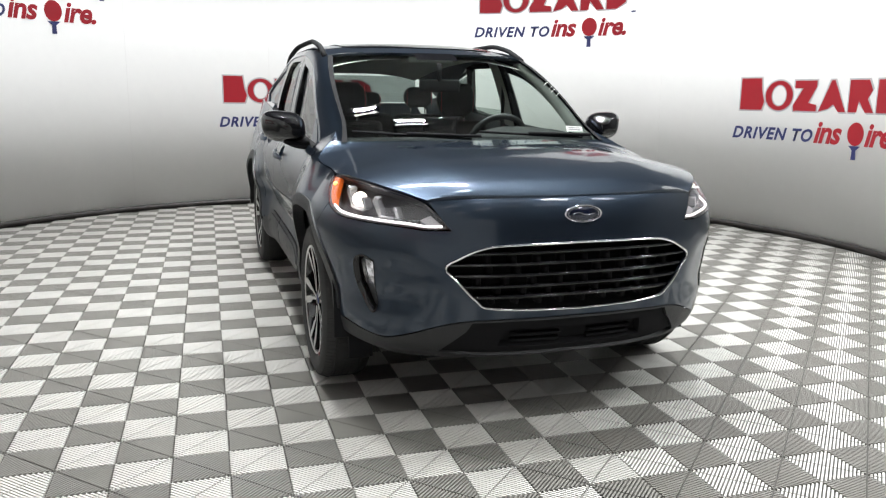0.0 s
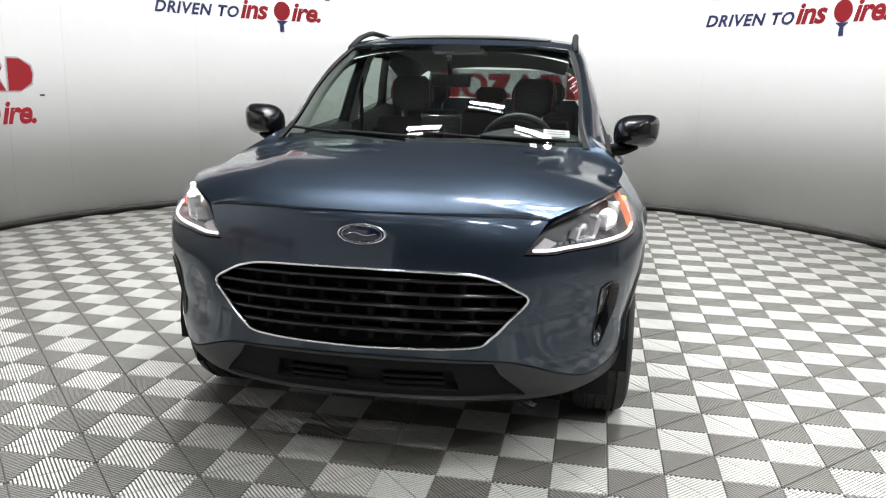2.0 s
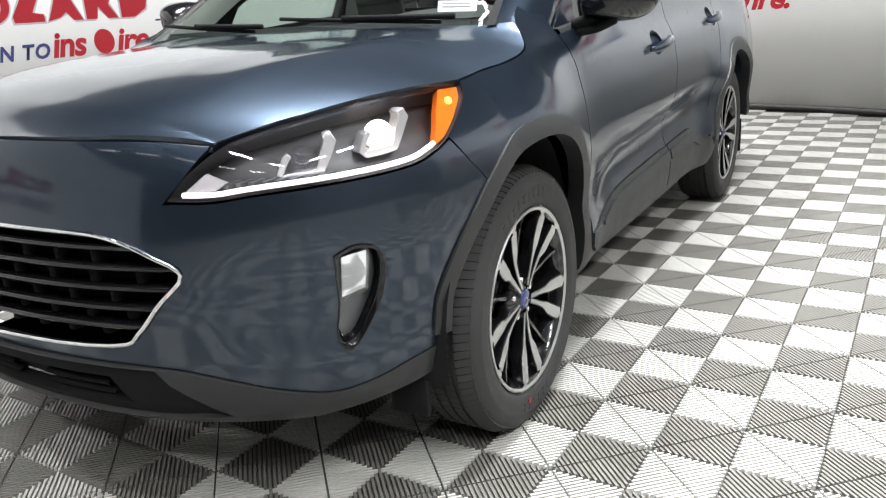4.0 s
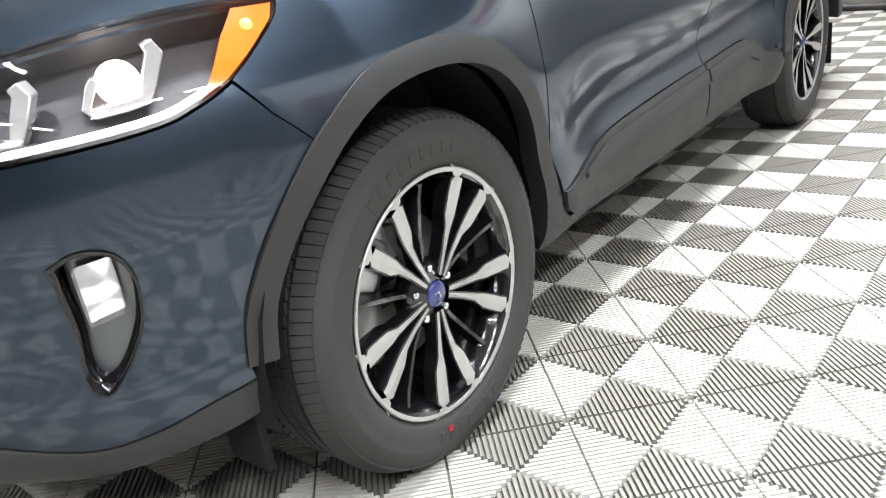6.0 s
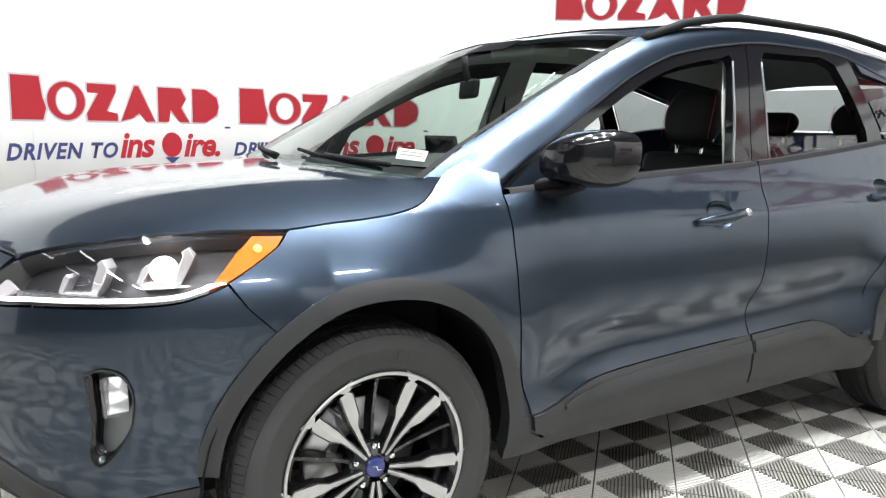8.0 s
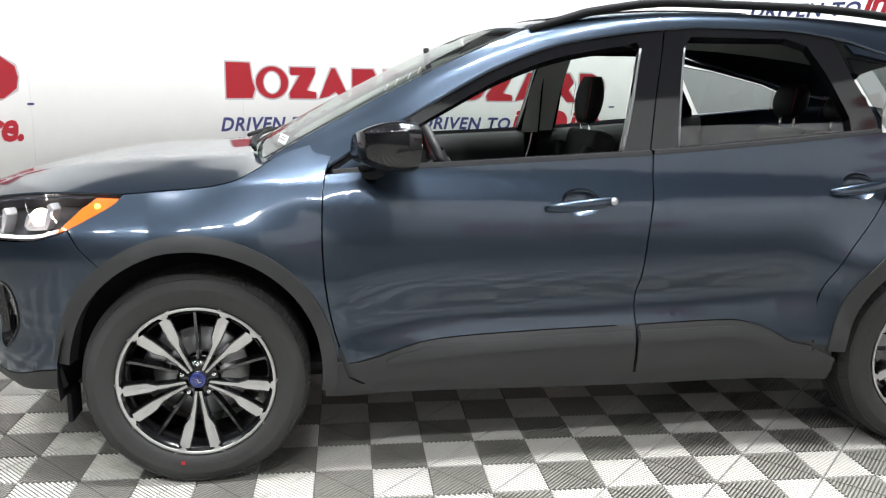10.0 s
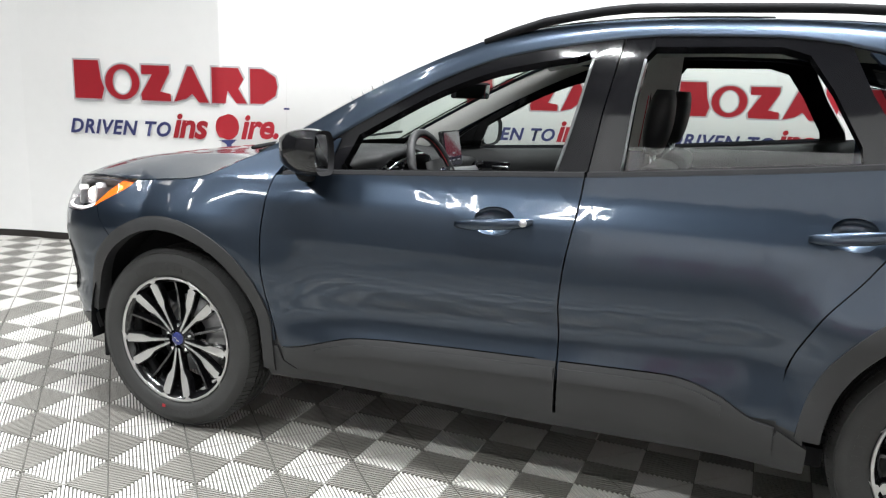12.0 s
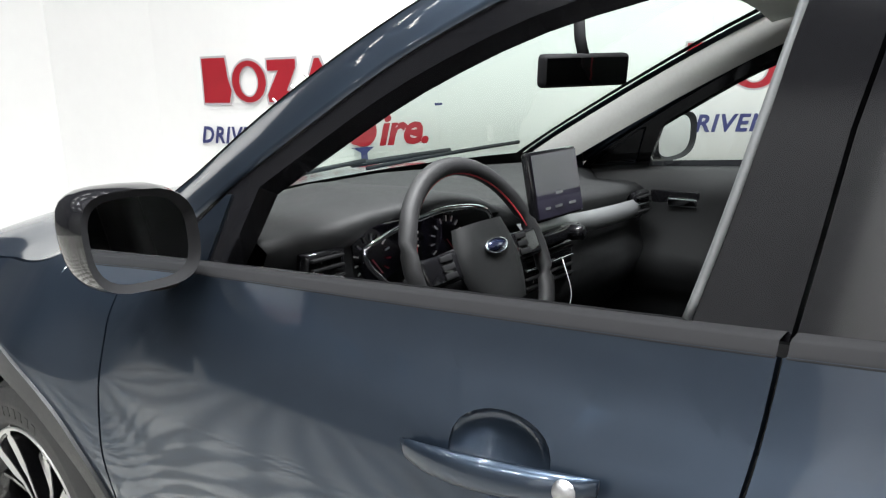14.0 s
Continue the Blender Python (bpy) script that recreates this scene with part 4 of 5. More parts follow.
for i in (len(SCREEN_EDGE) - 4, len(SCREEN_EDGE) - 2, len(SCREEN_EDGE) - 1):
    p = SCREEN_EDGE[i]
    rows.append([(p.x * u, p.y - 0.087 * (1 - u * u) - 0.002, p.z + 0.020 * (1 - u * u) + 0.002) for u in np.linspace(-0.2, 0.2, 7)])
grid(bm, rows)
part("sensor_patch", bm, GLOSS, screen, "black sensor patch at the screen's top")
bm = bmesh.new()
grid(bm, [[(w * u, y - 0.0 + 0.05 * (1 - u * u), z) for u in np.linspace(-1, 1, 15)] for w, y, z in ((0.53, 3.27, 1.40), (0.58, 3.40, 1.30), (0.62, 3.50, 1.19))])
part("rear_screen", bm, TINTED, car, "rear screen glass")
bm = bmesh.new()
grid(bm, [[(w * u, y + 0.06 * (1 - u * u), z) for u in np.linspace(-1, 1, 15)] for w, y, z in ((0.62, 3.51, 1.18), (0.78, 3.56, 1.0), (0.82, 3.58, 0.7), (0.80, 3.52, 0.40), (0.7, 3.4, 0.3))])
part("tailgate", bm, PAINT, car)

# cowl and wipers
bm = bmesh.new()
grid(bm, [[(w * u, y - d * (1 - u * u), z + c * (1 - u * u)) for u in np.linspace(-1, 1, 21)] for w, y, z, d, c in ((0.70, 0.21, 1.005, 0.075, 0.012), (0.705, 0.24, 1.02, 0.095, 0.010), (0.712, 0.30, 1.062, 0.10, 0.006))])
part("cowl", bm, MATT, car, "black plastic cowl under the windscreen")
for x0, x1 in ((-0.08, -0.64), (0.55, -0.02)):
    bm = bmesh.new()

    def on_screen(x, h):
        p = SCREEN_EDGE[0].lerp(SCREEN_EDGE[6], h)
        u = x / p.x
        return Vector((x, p.y - 0.105 * (1 - u * u) - 0.012, p.z + 0.012))
    tube(bm, [on_screen(x0 + (x1 - x0) * t, 0.05 + 0.28 * t) for t in np.linspace(0, 1, 9)], 0.006, 6)
    tube(bm, [on_screen(x0 + (x1 - x0) * t, 0.05 + 0.28 * t) + Vector((0, -0.008, 0.014 * (1 - t))) for t in np.linspace(-0.08, 0.55, 7)], 0.008, 6)
    part("wiper", bm, MATT, car, "black wiper")
bm = bmesh.new()
p = [Vector(v) for v in ((0.50, 0.255, 1.082), (0.61, 0.285, 1.078), (0.605, 0.300, 1.105), (0.495, 0.268, 1.110))]
off = Vector((0, -0.012, 0.004))
grid(bm, [[p[0] + off, p[1] + off], [p[3] + off, p[2] + off]])
paper = part("window_sticker", bm, PAPER, car, "white paper label inside the windscreen")
bm = bmesh.new()
for k in range(2):
    a, b = 0.35 + 0.3 * k, 0.48 + 0.3 * k
    grid(bm, [[p[0].lerp(p[3], a).lerp(p[1].lerp(p[2], a), 0.12) + off * 1.15, p[0].lerp(p[3], a).lerp(p[1].lerp(p[2], a), 0.85) + off * 1.15],
              [p[0].lerp(p[3], b).lerp(p[1].lerp(p[2], b), 0.12) + off * 1.15, p[0].lerp(p[3], b).lerp(p[1].lerp(p[2], b), 0.85) + off * 1.15]])
part("print_bars", bm, INK, paper)
for k in range(4):
    q = SCREEN_EDGE[11 + k].lerp(SCREEN_EDGE[12 + k], 0.5)
    u = 0.93 - 0.02 * (k % 2)
    c = Vector((q.x * u, q.y - 0.10 * (1 - u * u) - 0.006, q.z + 0.004))
    part("chalk_mark", tube(bmesh.new(), [c + Vector((-0.012, 0, -0.004)), c + Vector((0.012, 0.006, 0.012))], 0.0025, 5), PAPER, screen, "white marker stroke on the glass")

# ---- door mirrors and handles ----
mirrors = []
for sd in (1, -1):
    mir = part("mirror", bmesh.new(), GLOSS, car)
    mirrors.append(mir)
    bm = bmesh.new()
    # shell: rounded box, rounder at the front
    rows = []
    for k in range(13):
        t = k / 12
        y = 0.505 + 0.165 * t
        g = math.sin(math.pi * min(1, 0.12 + 0.52 * t)) ** 0.6
        ring = []
        for j in range(28):
            a = 2 * math.pi * j / 28
            cx, cz = math.cos(a), math.sin(a)
            w, h = 0.105 * g, 0.074 * g
            ring.append((sd * (0.905 + w * math.copysign(abs(cx) ** 0.65, cx) + 0.012 * t), y - 0.03 * cx * (1 if sd else 1) * 0 + 0.02 * cx, 1.100 + h * math.copysign(abs(cz) ** 0.7, cz) + 0.01 * cx))
        rows.append(ring)
    vs = grid(bm, rows, closed=True)
    bm.faces.new(vs[0])
    bmesh.ops.recalc_face_normals(bm, faces=bm.faces)
    bm.to_mesh(mir.data)
    bm.free()
    mir.data.shade_smooth()
    mir["label"] = "gloss black door mirror"
    bm = bmesh.new()
    ring = [(v[0], v[1] - 0.012, v[2]) for v in rows[-1]]
    c = Vector((sum(v[0] for v in ring), sum(v[1] for v in ring), sum(v[2] for v in ring))) / 28
    vs = grid(bm, [[tuple(c + (Vector(v) - c) * 0.84) for v in ring]])
    bm.faces.new(vs[0])
    part("mirror_glass", bm, material("mirror_silver", (0.85, 0.87, 0.88), 0.02, 1.0, vary=0.0), mir, "mirror glass")
    bm = bmesh.new()
    grid(bm, [[rows[-1][j] for j in range(28)], [tuple(c + (Vector(v) - c) * 0.84) for v in ring]], closed=True)
    part("mirror_rim", bm, MATT, mir)
    bm = bmesh.new()
    rows2 = []
    for t in np.linspace(0, 1, 6):
        x = 0.80 + 0.075 * t
        rows2.append([(sd * x, 0.545 + 0.05 * t + 0.035 * math.cos(a), 1.028 + 0.012 * t + 0.020 * math.sin(a)) for a in np.linspace(0, 2 * math.pi, 10, endpoint=False)])
    grid(bm, rows2, closed=True)
    part("mirror_arm", bm, MATT, mir)
    bm = bmesh.new()
    tube(bm, flow([(sd * 0.80, 0.545, 1.004), (sd * 0.86, 0.56, 1.012), (sd * 0.915, 0.58, 1.036)], 4), 0.024, 10, flat=0.6)
    part("mirror_foot", bm, MATT, mir, "satin black mirror foot")
    for y0, z0 in HANDLES:
        hd = part("door_handle", bmesh.new(), PAINT, car)
        bm = bmesh.new()
        rows = []
        for t in np.linspace(0, 1, 17):
            y = y0 - 0.115 + 0.23 * t
            g = (math.sin(math.pi * min(1.0, max(0.0, 0.03 + 0.94 * t)))) ** 0.35
            out = side_x(y, z0) + 0.012 + 0.026 * math.sin(math.pi * t) ** 0.7
            zc = z0 + 0.012 * (y - y0) / 0.1
            rows.append([(sd * (out + 0.010 * g * math.cos(a)), y, zc + 0.0185 * g * math.copysign(abs(math.sin(a)) ** 0.8, math.sin(a))) for a in np.linspace(0, 2 * math.pi, 14, endpoint=False)])
        vs = grid(bm, rows, closed=True)
        bm.faces.new(vs[0])
        bm.faces.new(vs[-1])
        bmesh.ops.recalc_face_normals(bm, faces=bm.faces)
        bm.to_mesh(hd.data)
        bm.free()
        hd.data.shade_smooth()
        panel("handle_recess", handle_ring(y0, z0, 1.01), handle_dish(y0, z0), PAINT, hd, "pressed hollow behind the handle", side=sd, rim=0, step=0.009)
        bm = bmesh.new()
        lathe(bm, [(0.0, 0.005), (0.010, 0.004), (0.012, 0.0)], 16)
        part("handle_lock", bm, STEEL, hd, where=pose(sd * (side_x(y0 + 0.095, z0) + 0.032), y0 + 0.092, z0 + 0.011, 0, 0, 0 if sd > 0 else 180))

# ---- headlamps ----


def mirror_bm(bm, sd):
    if sd < 0:
        for v in bm.verts:
            v.co.x = -v.co.x
        bmesh.ops.reverse_faces(bm, faces=bm.faces)
    return bm


def at_skin(x, z, d):
    return Vector(sunk(body, d)(sx(x, z), z))


for sd in (1, -1):
    hl = panel("headlamp", lamp_outline, sunk(body, 0.07), LAMPBOWL, car, "lit headlamp with chrome inside", side=sd, rim=0, step=0.03)
    panel("lens_cover", lamp_outline, body, CLEAR, hl, "clear lens", side=sd, rim=0.004, step=0.03).visible_shadow = False
    wall = bmesh.new()
    grid(wall, [[Vector(sunk(body, 0.005)(a, b)) for a, b in lamp_outline], [Vector(sunk(body, 0.072)(a, b)) for a, b in lamp_outline]], closed=True)
    part("lamp_wall", mirror_bm(wall, sd), LAMPBOWL, hl)
    # running light along the foot
    bm = bmesh.new()
    tube(bm, [Vector(sunk(body, 0.012)(a, b + 0.012)) for a, b in runs(*LAMP_LOW)[2:-4]], 0.0055, 6)
    part("running_light", mirror_bm(bm, sd), DRL, hl, "lit running light strip")
    # amber corner
    am = [py(-0.405, 0.836), py(-0.365, 0.850), py(-0.30, 0.884), py(-0.24, 0.918), py(-0.221, 0.938), py(-0.29, 0.940), py(-0.335, 0.905)]
    panel("side_marker", am, sunk(body, 0.010), AMBER, hl, "amber side marker", side=sd, rim=0.02)
    bm = bmesh.new()
    bmesh.ops.create_uvsphere(bm, u_segments=12, v_segments=8, radius=0.009, matrix=Matrix.Translation(Vector(sunk(body, 0.010)(*py(-0.285, 0.915)))))
    part("marker_bulb", mirror_bm(bm, sd), MARKERBULB, hl, "lit amber bulb")
    # two lamp units, each with a chrome bracket
    for spot, lit in ((py(-0.490, 0.889), True), (px(0.700, 0.862), False)):
        c = Vector(sunk(body, 0.040)(*spot))
        bm = bmesh.new()
        bmesh.ops.create_uvsphere(bm, u_segments=20, v_segments=12, radius=0.030 if lit else 0.025, matrix=Matrix.Translation(c + Vector((0, 0.006, 0))))
        part("bulb_lens", mirror_bm(bm, sd), BEAM if lit else CLEAR, hl, "lit projector lens" if lit else "unlit projector lens")
        # a folded bracket: a tall slanting outer leg, a foot, and a short inner leg
        slope = Vector(sunk(body, 0.040)(spot[0] + 0.02, spot[1])) - Vector(sunk(body, 0.040)(spot[0] - 0.02, spot[1]))
        along = slope.normalized()
        out = Vector((along.y, -along.x, 0)).normalized()
        if out.y > 0:
            out = -out
        bm = bmesh.new()
        line = [(0.052, 0.040, 0.009), (0.060, 0.026, 0.012), (0.046, -0.006, 0.011), (0.034, -0.034, 0.009), (0.006, -0.038, 0.008), (-0.034, -0.040, 0.008), (-0.044, -0.034, 0.006), (-0.030, -0.004, 0.007), (-0.022, 0.004, 0.006)]
        rows = []
        for i, (u, h, w) in enumerate(line):
            p0, p1 = line[max(i - 1, 0)], line[min(i + 1, len(line) - 1)]
            tu, th = p1[0] - p0[0], p1[1] - p0[1]
            q = math.hypot(tu, th)
            nu, nh = -th / q, tu / q
            at = c + along * u + Vector((0, 0, h + 0.006))
            side = along * (nu * w) + Vector((0, 0, nh * w))
            rows.append([at + side + out * 0.014, at - side + out * 0.014, at - side * 0.8 - out * 0.024, at + side * 0.8 - out * 0.024])
        grid(bm, rows, closed=True)
        bm.verts.ensure_lookup_table()
        bm.faces.new(bm.verts[:4])
        bm.faces.new(bm.verts[-4:])
        bmesh.ops.recalc_face_normals(bm, faces=bm.faces)
        bmesh.ops.bevel(bm, geom=bm.edges[:], offset=0.002, segments=1, affect="EDGES")
        part("lamp_bracket", mirror_bm(bm, sd), LAMPFRAME, hl, "bright lamp bracket", smooth=False)
    bm = bmesh.new()
    for k in range(9):
        c = at_skin(0.60 + 0.02 * k, 0.815, 0.03)
        box(bm, c.x - 0.006, c.x + 0.006, c.y - 0.01, c.y + 0.03, c.z - 0.006, c.z + 0.006)
    part("lamp_teeth", mirror_bm(bm, sd), TRIMGREY, hl, smooth=False)
    refl = [px(0.525, 0.803), px(0.58, 0.806), px(0.60, 0.822), px(0.562, 0.840)]
    panel("corner_reflector", refl, sunk(body, 0.014), SILVERLINE, hl, "pale corner reflector", side=sd, rim=0.01)
    # fog lamp pod
    fg = part("fog_lamp", bmesh.new(), GLOSS, car)
    bm = bmesh.new()
    grid(bm, [[Vector(sunk(body, d)(a, b)) for a, b in inset(fog_loop(), k)] for d, k in ((-0.003, 1.06), (-0.004, 1.0), (0.03, 0.92), (0.035, 0.85))], closed=True)
    bm2 = mirror_bm(bm, sd)
    bmesh.ops.recalc_face_normals(bm2, faces=bm2.faces)
    bm2.to_mesh(fg.data)
    bm2.free()
    fg.data.shade_smooth()
    fg["label"] = "fog lamp in a gloss black pod"
    panel("fog_back", inset(fog_loop(), 0.98), sunk(body, 0.045), TRIMGREY, fg, side=sd, rim=0)
    fl = [py(y - 0.022, z) for y, z in ((-0.612, 0.630), (-0.562, 0.638), (-0.563, 0.555), (-0.606, 0.542))]
    panel("fog_lens", fl, sunk(body, 0.018), CLEAR, fg, "clear fog lens", side=sd, rim=0.02)
    panel("fog_reflector", fl, sunk(body, 0.034), CHROME, fg, "chrome reflector", side=sd, rim=0)

# ---- underside ----
bm = bmesh.new()
box(bm, -0.55, 0.55, -0.62, 3.40, 0.24, 0.30)
box(bm, -0.76, 0.76, 0.44, 2.26, 0.25, 0.31)
part("floorpan", bm, MATT, car, "black underbody", smooth=False)
for cy in (0, WB):
    for sd in (1, -1):
        bm = bmesh.new()
        rows = [[(sd * x, cy + 0.43 * math.cos(a), 0.36 + 0.43 * math.sin(a)) for x in (0.58, 0.86)] for a in np.linspace(-0.15, math.pi + 0.15, 24)]
        grid(bm, rows)
        vs = [bm.verts.new((sd * 0.58, cy + 0.43 * math.cos(a), 0.36 + 0.43 * math.sin(a))) for a in np.linspace(-0.15, math.pi + 0.15, 24)]
        bm.faces.new(vs)
        part("wheel_housing", bm, MATT, car, "black wheel housing")
        bm = bmesh.new()
        yy = cy + (0.435 if cy else -0.415)
        xa, xb = sorted((sd * (0.74 if cy else 0.70), sd * (0.88 if cy else 0.80)))
        box(bm, xa, xb, yy - 0.012, yy + 0.004, 0.17 if cy else 0.20, 0.36 if cy else 0.30, 0.003)
        part("mud_flap", bm, MATT, car, "black mud flap")

# ---- wheels ----


def build_wheel():
    wheel = thing("wheel", "", "")
    R = TYRE_R
    prof = [(0.235, -0.095), (0.255, -0.104), (0.29, -0.114), (0.335, -0.108), (0.352, -0.092), (R - 0.002, -0.075), (R, -0.03), (R, 0.03), (R - 0.002, 0.075), (0.352, 0.092),
            (0.340, 0.104), (0.322, 0.111), (0.318, 0.1125), (0.312, 0.111), (0.296, 0.112), (0.276, 0.109), (0.268, 0.106), (0.264, 0.104), (0.260, 0.099), (0.252, 0.094), (0.243, 0.085)]
    tyre = part("tyre", lathe(bmesh.new(), prof, 96), RUBBER, wheel, "black road tyre")
    # tread: shoulder blocks and ribs
    bm = bmesh.new()
    for k in range(104):
        a = 2 * math.pi * k / 104
        for s in (-1, 1):
            m = Matrix.Rotation(a, 4, "X") @ pose(s * 0.078, 0, R - 0.006, 0, s * 24, s * 8)
            box(bm, -0.021, 0.020, -0.0098, 0.0098, -0.005, 0.0045)
            bmesh.ops.transform(bm, matrix=m, verts=bm.verts[-8:])
    for k in range(96):
        a = 2 * math.pi * (k + 0.4) / 96
        for x in (-0.033, 0.0, 0.033):
            m = Matrix.Rotation(a, 4, "X") @ pose(x, 0, R, 0, 0, 12)
            box(bm, -0.0125, 0.0125, -0.0108, 0.0108, -0.004, 0.004)
            bmesh.ops.transform(bm, matrix=m, verts=bm.verts[-8:])
    part("tread", bm, RUBBER, tyre, smooth=False)
    # sidewall bars in place of the maker's word
    for c0 in (20, 200):
        for k in range(9):
            a = radians(c0 + 6.2 * k)
            part("raised_bar", box(bmesh.new(), -0.001, 0.0009, -0.007, 0.007, -0.011, 0.011), RUBBER, tyre, smooth=False, where=Matrix.Rotation(a, 4, "X") @ pose(0.1115, 0, 0.298))
    bm = bmesh.new()
    m = Matrix.Rotation(radians(-155), 4, "X") @ pose(0.1125, 0, 0.285)
    box(bm, -0.001, 0.001, -0.007, 0.007, -0.006, 0.006)
    bmesh.ops.transform(bm, matrix=m, verts=bm.verts)
    part("paint_dot", bm, RED, tyre, "small red paint dot", smooth=False)
    # rim barrel and lip
    rim = part("rim", lathe(bmesh.new(), [(0.243, 0.09), (0.254, 0.096), (0.257, 0.102), (0.252, 0.105), (0.246, 0.100)], 80), ALLOY, wheel, "machined silver rim edge")
    part("barrel", lathe(bmesh.new(), [(0.2465, 0.0995), (0.234, 0.088), (0.224, 0.05), (0.22, -0.09)], 64), RIMBLACK, rim, "black wheel barrel")
    # five pairs of machined spokes on black ones
    for k in range(5):
        a = 2 * math.pi * k / 5
        turn = Matrix.Rotation(a, 4, "X")
        for s in (-1, 1):
            st = [(0.038, 0.0065 * s, 0.0075), (0.09, 0.0140 * s, 0.0095), (0.130, 0.0220 * s, 0.0140), (0.156, 0.0320 * s, 0.0300), (0.195, 0.0420 * s, 0.0335), (0.218, 0.0480 * s, 0.0335), (0.232, 0.0450 * s, 0.0230)]
            xs = [0.084, 0.084, 0.086, 0.090, 0.095, 0.099, 0.100]
            bm = bmesh.new()
            rows = [[(x, c - w / 2, r), (x + 0.0015, c, r), (x, c + w / 2, r)] for (r, c, w), x in zip(st, xs)]
            grid(bm, rows)
            bmesh.ops.transform(bm, matrix=turn, verts=bm.verts)
            bmesh.ops.recalc_face_normals(bm, faces=bm.faces)
            spoke = part("spoke", bm, ALLOY, wheel, "machined silver spoke face", smooth=False)
            bm = bmesh.new()
            rows = [[(x - 0.001, c - w / 2 - 0.0035, r), (x - 0.001, c + w / 2 + 0.0035, r), (x - 0.03, c + w / 2 + 0.006, r), (x - 0.03, c - w / 2 - 0.006, r)] for (r, c, w), x in zip(st, xs)]
            grid(bm, rows, closed=True)
            bmesh.ops.transform(bm, matrix=turn, verts=bm.verts)
            bmesh.ops.recalc_face_normals(bm, faces=bm.faces)
            part("spoke_body", bm, RIMBLACK, spoke, "gloss black spoke flank", smooth=False)
            # the bright tooth of the rim that meets the spoke
            bm = bmesh.new()
            grid(bm, [[(0.1012, (c + w) * s, r), (0.1012, (c - w) * s, r)] for r, w, c in ((0.2300, 0.008, 0.058), (0.239, 0.016, 0.059), (0.2480, 0.025, 0.060))])
            bmesh.ops.transform(bm, matrix=turn, verts=bm.verts)
            bmesh.ops.recalc_face_normals(bm, faces=bm.faces)
            part("rim_tooth", bm, ALLOY, wheel, "machined silver tooth of the rim", smooth=False)
        # a thin black spoke between the pairs
        for da in (36,):
            bm = bmesh.new()
            rows = [[(x, -0.0045, r), (x, 0.0045, r), (x - 0.03, 0.010, r), (x - 0.03, -0.010, r)] for r, x in ((0.05, 0.062), (0.12, 0.062), (0.20, 0.074), (0.244, 0.087))]
            grid(bm, rows, closed=True)
            bmesh.ops.transform(bm, matrix=Matrix.Rotation(a + radians(da), 4, "X"), verts=bm.verts)
            bmesh.ops.recalc_face_normals(bm, faces=bm.faces)
            part("rear_spoke", bm, RIMBLACK, wheel, smooth=False)
        bm = bmesh.new()
        lathe(bm, [(0.0, 0.078), (0.006, 0.078), (0.0095, 0.074), (0.0095, 0.055)], 12)
        bmesh.ops.transform(bm, matrix=Matrix.Rotation(a + radians(36), 4, "X") @ pose(0, 0, 0.054), verts=bm.verts)
        part("wheel_nut", bm, CHROME, wheel, "bright wheel nut")
    part("hub", lathe(bmesh.new(), [(0.030, 0.082), (0.034, 0.079), (0.062, 0.070), (0.072, 0.058), (0.072, 0.03)], 40), RIMBLACK, wheel, "black hub")
    cap = part("hub_cap", lathe(bmesh.new(), [(0.0, 0.088), (0.022, 0.087), (0.027, 0.084), (0.029, 0.078)], 32), BADGE, wheel, "blue hub cap")
    bm = bmesh.new()
    tube(bm, [(0.0885, -0.014, -0.003), (0.089, -0.004, 0.004), (0.089, 0.005, -0.003), (0.0885, 0.014, 0.003)], 0.0018, 5)
    part("cap_mark", bm, CHROME, cap)
    part("brake_disc", lathe(bmesh.new(), [(0.07, -0.01), (0.158, -0.01), (0.160, -0.014), (0.160, -0.034), (0.07, -0.034)], 48), STEEL, wheel, "steel brake disc")
    bm = bmesh.new()
    box(bm, -0.06, 0.03, -0.185, -0.115, -0.06, 0.07, 0.012)
    part("brake_caliper", bm, STEEL, wheel, "grey brake caliper")
    return wheel


WHEEL = 0.966          # the wheels' size against the pattern
first = build_wheel()
made = [first]
for cy in (0, WB):
    for sd in (1, -1):
        m = pose(sd * 0.780, cy - 0.006, TYRE_R * WHEEL + 0.001, 0, 0, 0 if sd > 0 else 180) @ Matrix.Scale(WHEEL, 4) @ pose(0, 0, 0, {(0, 1): -36, (0, -1): 20, (WB, 1): 50, (WB, -1): 10}[(cy, sd)])
        w = first if (cy, sd) == (0, 1) else copy_thing(first, m)
        w.matrix_basis = m
        made.append(w)
for w in set(made):
    for key in ("label", "category"):
        if key in w:
            del w[key]
    w.parent = car
    w["label"] = "black and machined silver alloy wheel"

# ---- inside the car ----


def cushion(bm, x0, x1, y0, y1, z0, z1, r=0.035, lean=0.0):
    """A stuffed block with rounded edges, leaning back by so many degrees about its foot."""
    tmp = bmesh.new()
    box(tmp, x0, x1, y0, y1, z0, z1, r, 4)
    bmesh.ops.transform(tmp, matrix=Matrix.Translation((0, y0, z0)) @ Matrix.Rotation(radians(-lean), 4, "X") @ Matrix.Translation((0, -y0, -z0)), verts=tmp.verts)
    me = bpy.data.meshes.new("tmp")
    tmp.to_mesh(me)
    tmp.free()
    bm.from_mesh(me)
    bpy.data.meshes.remove(me)
    return bm


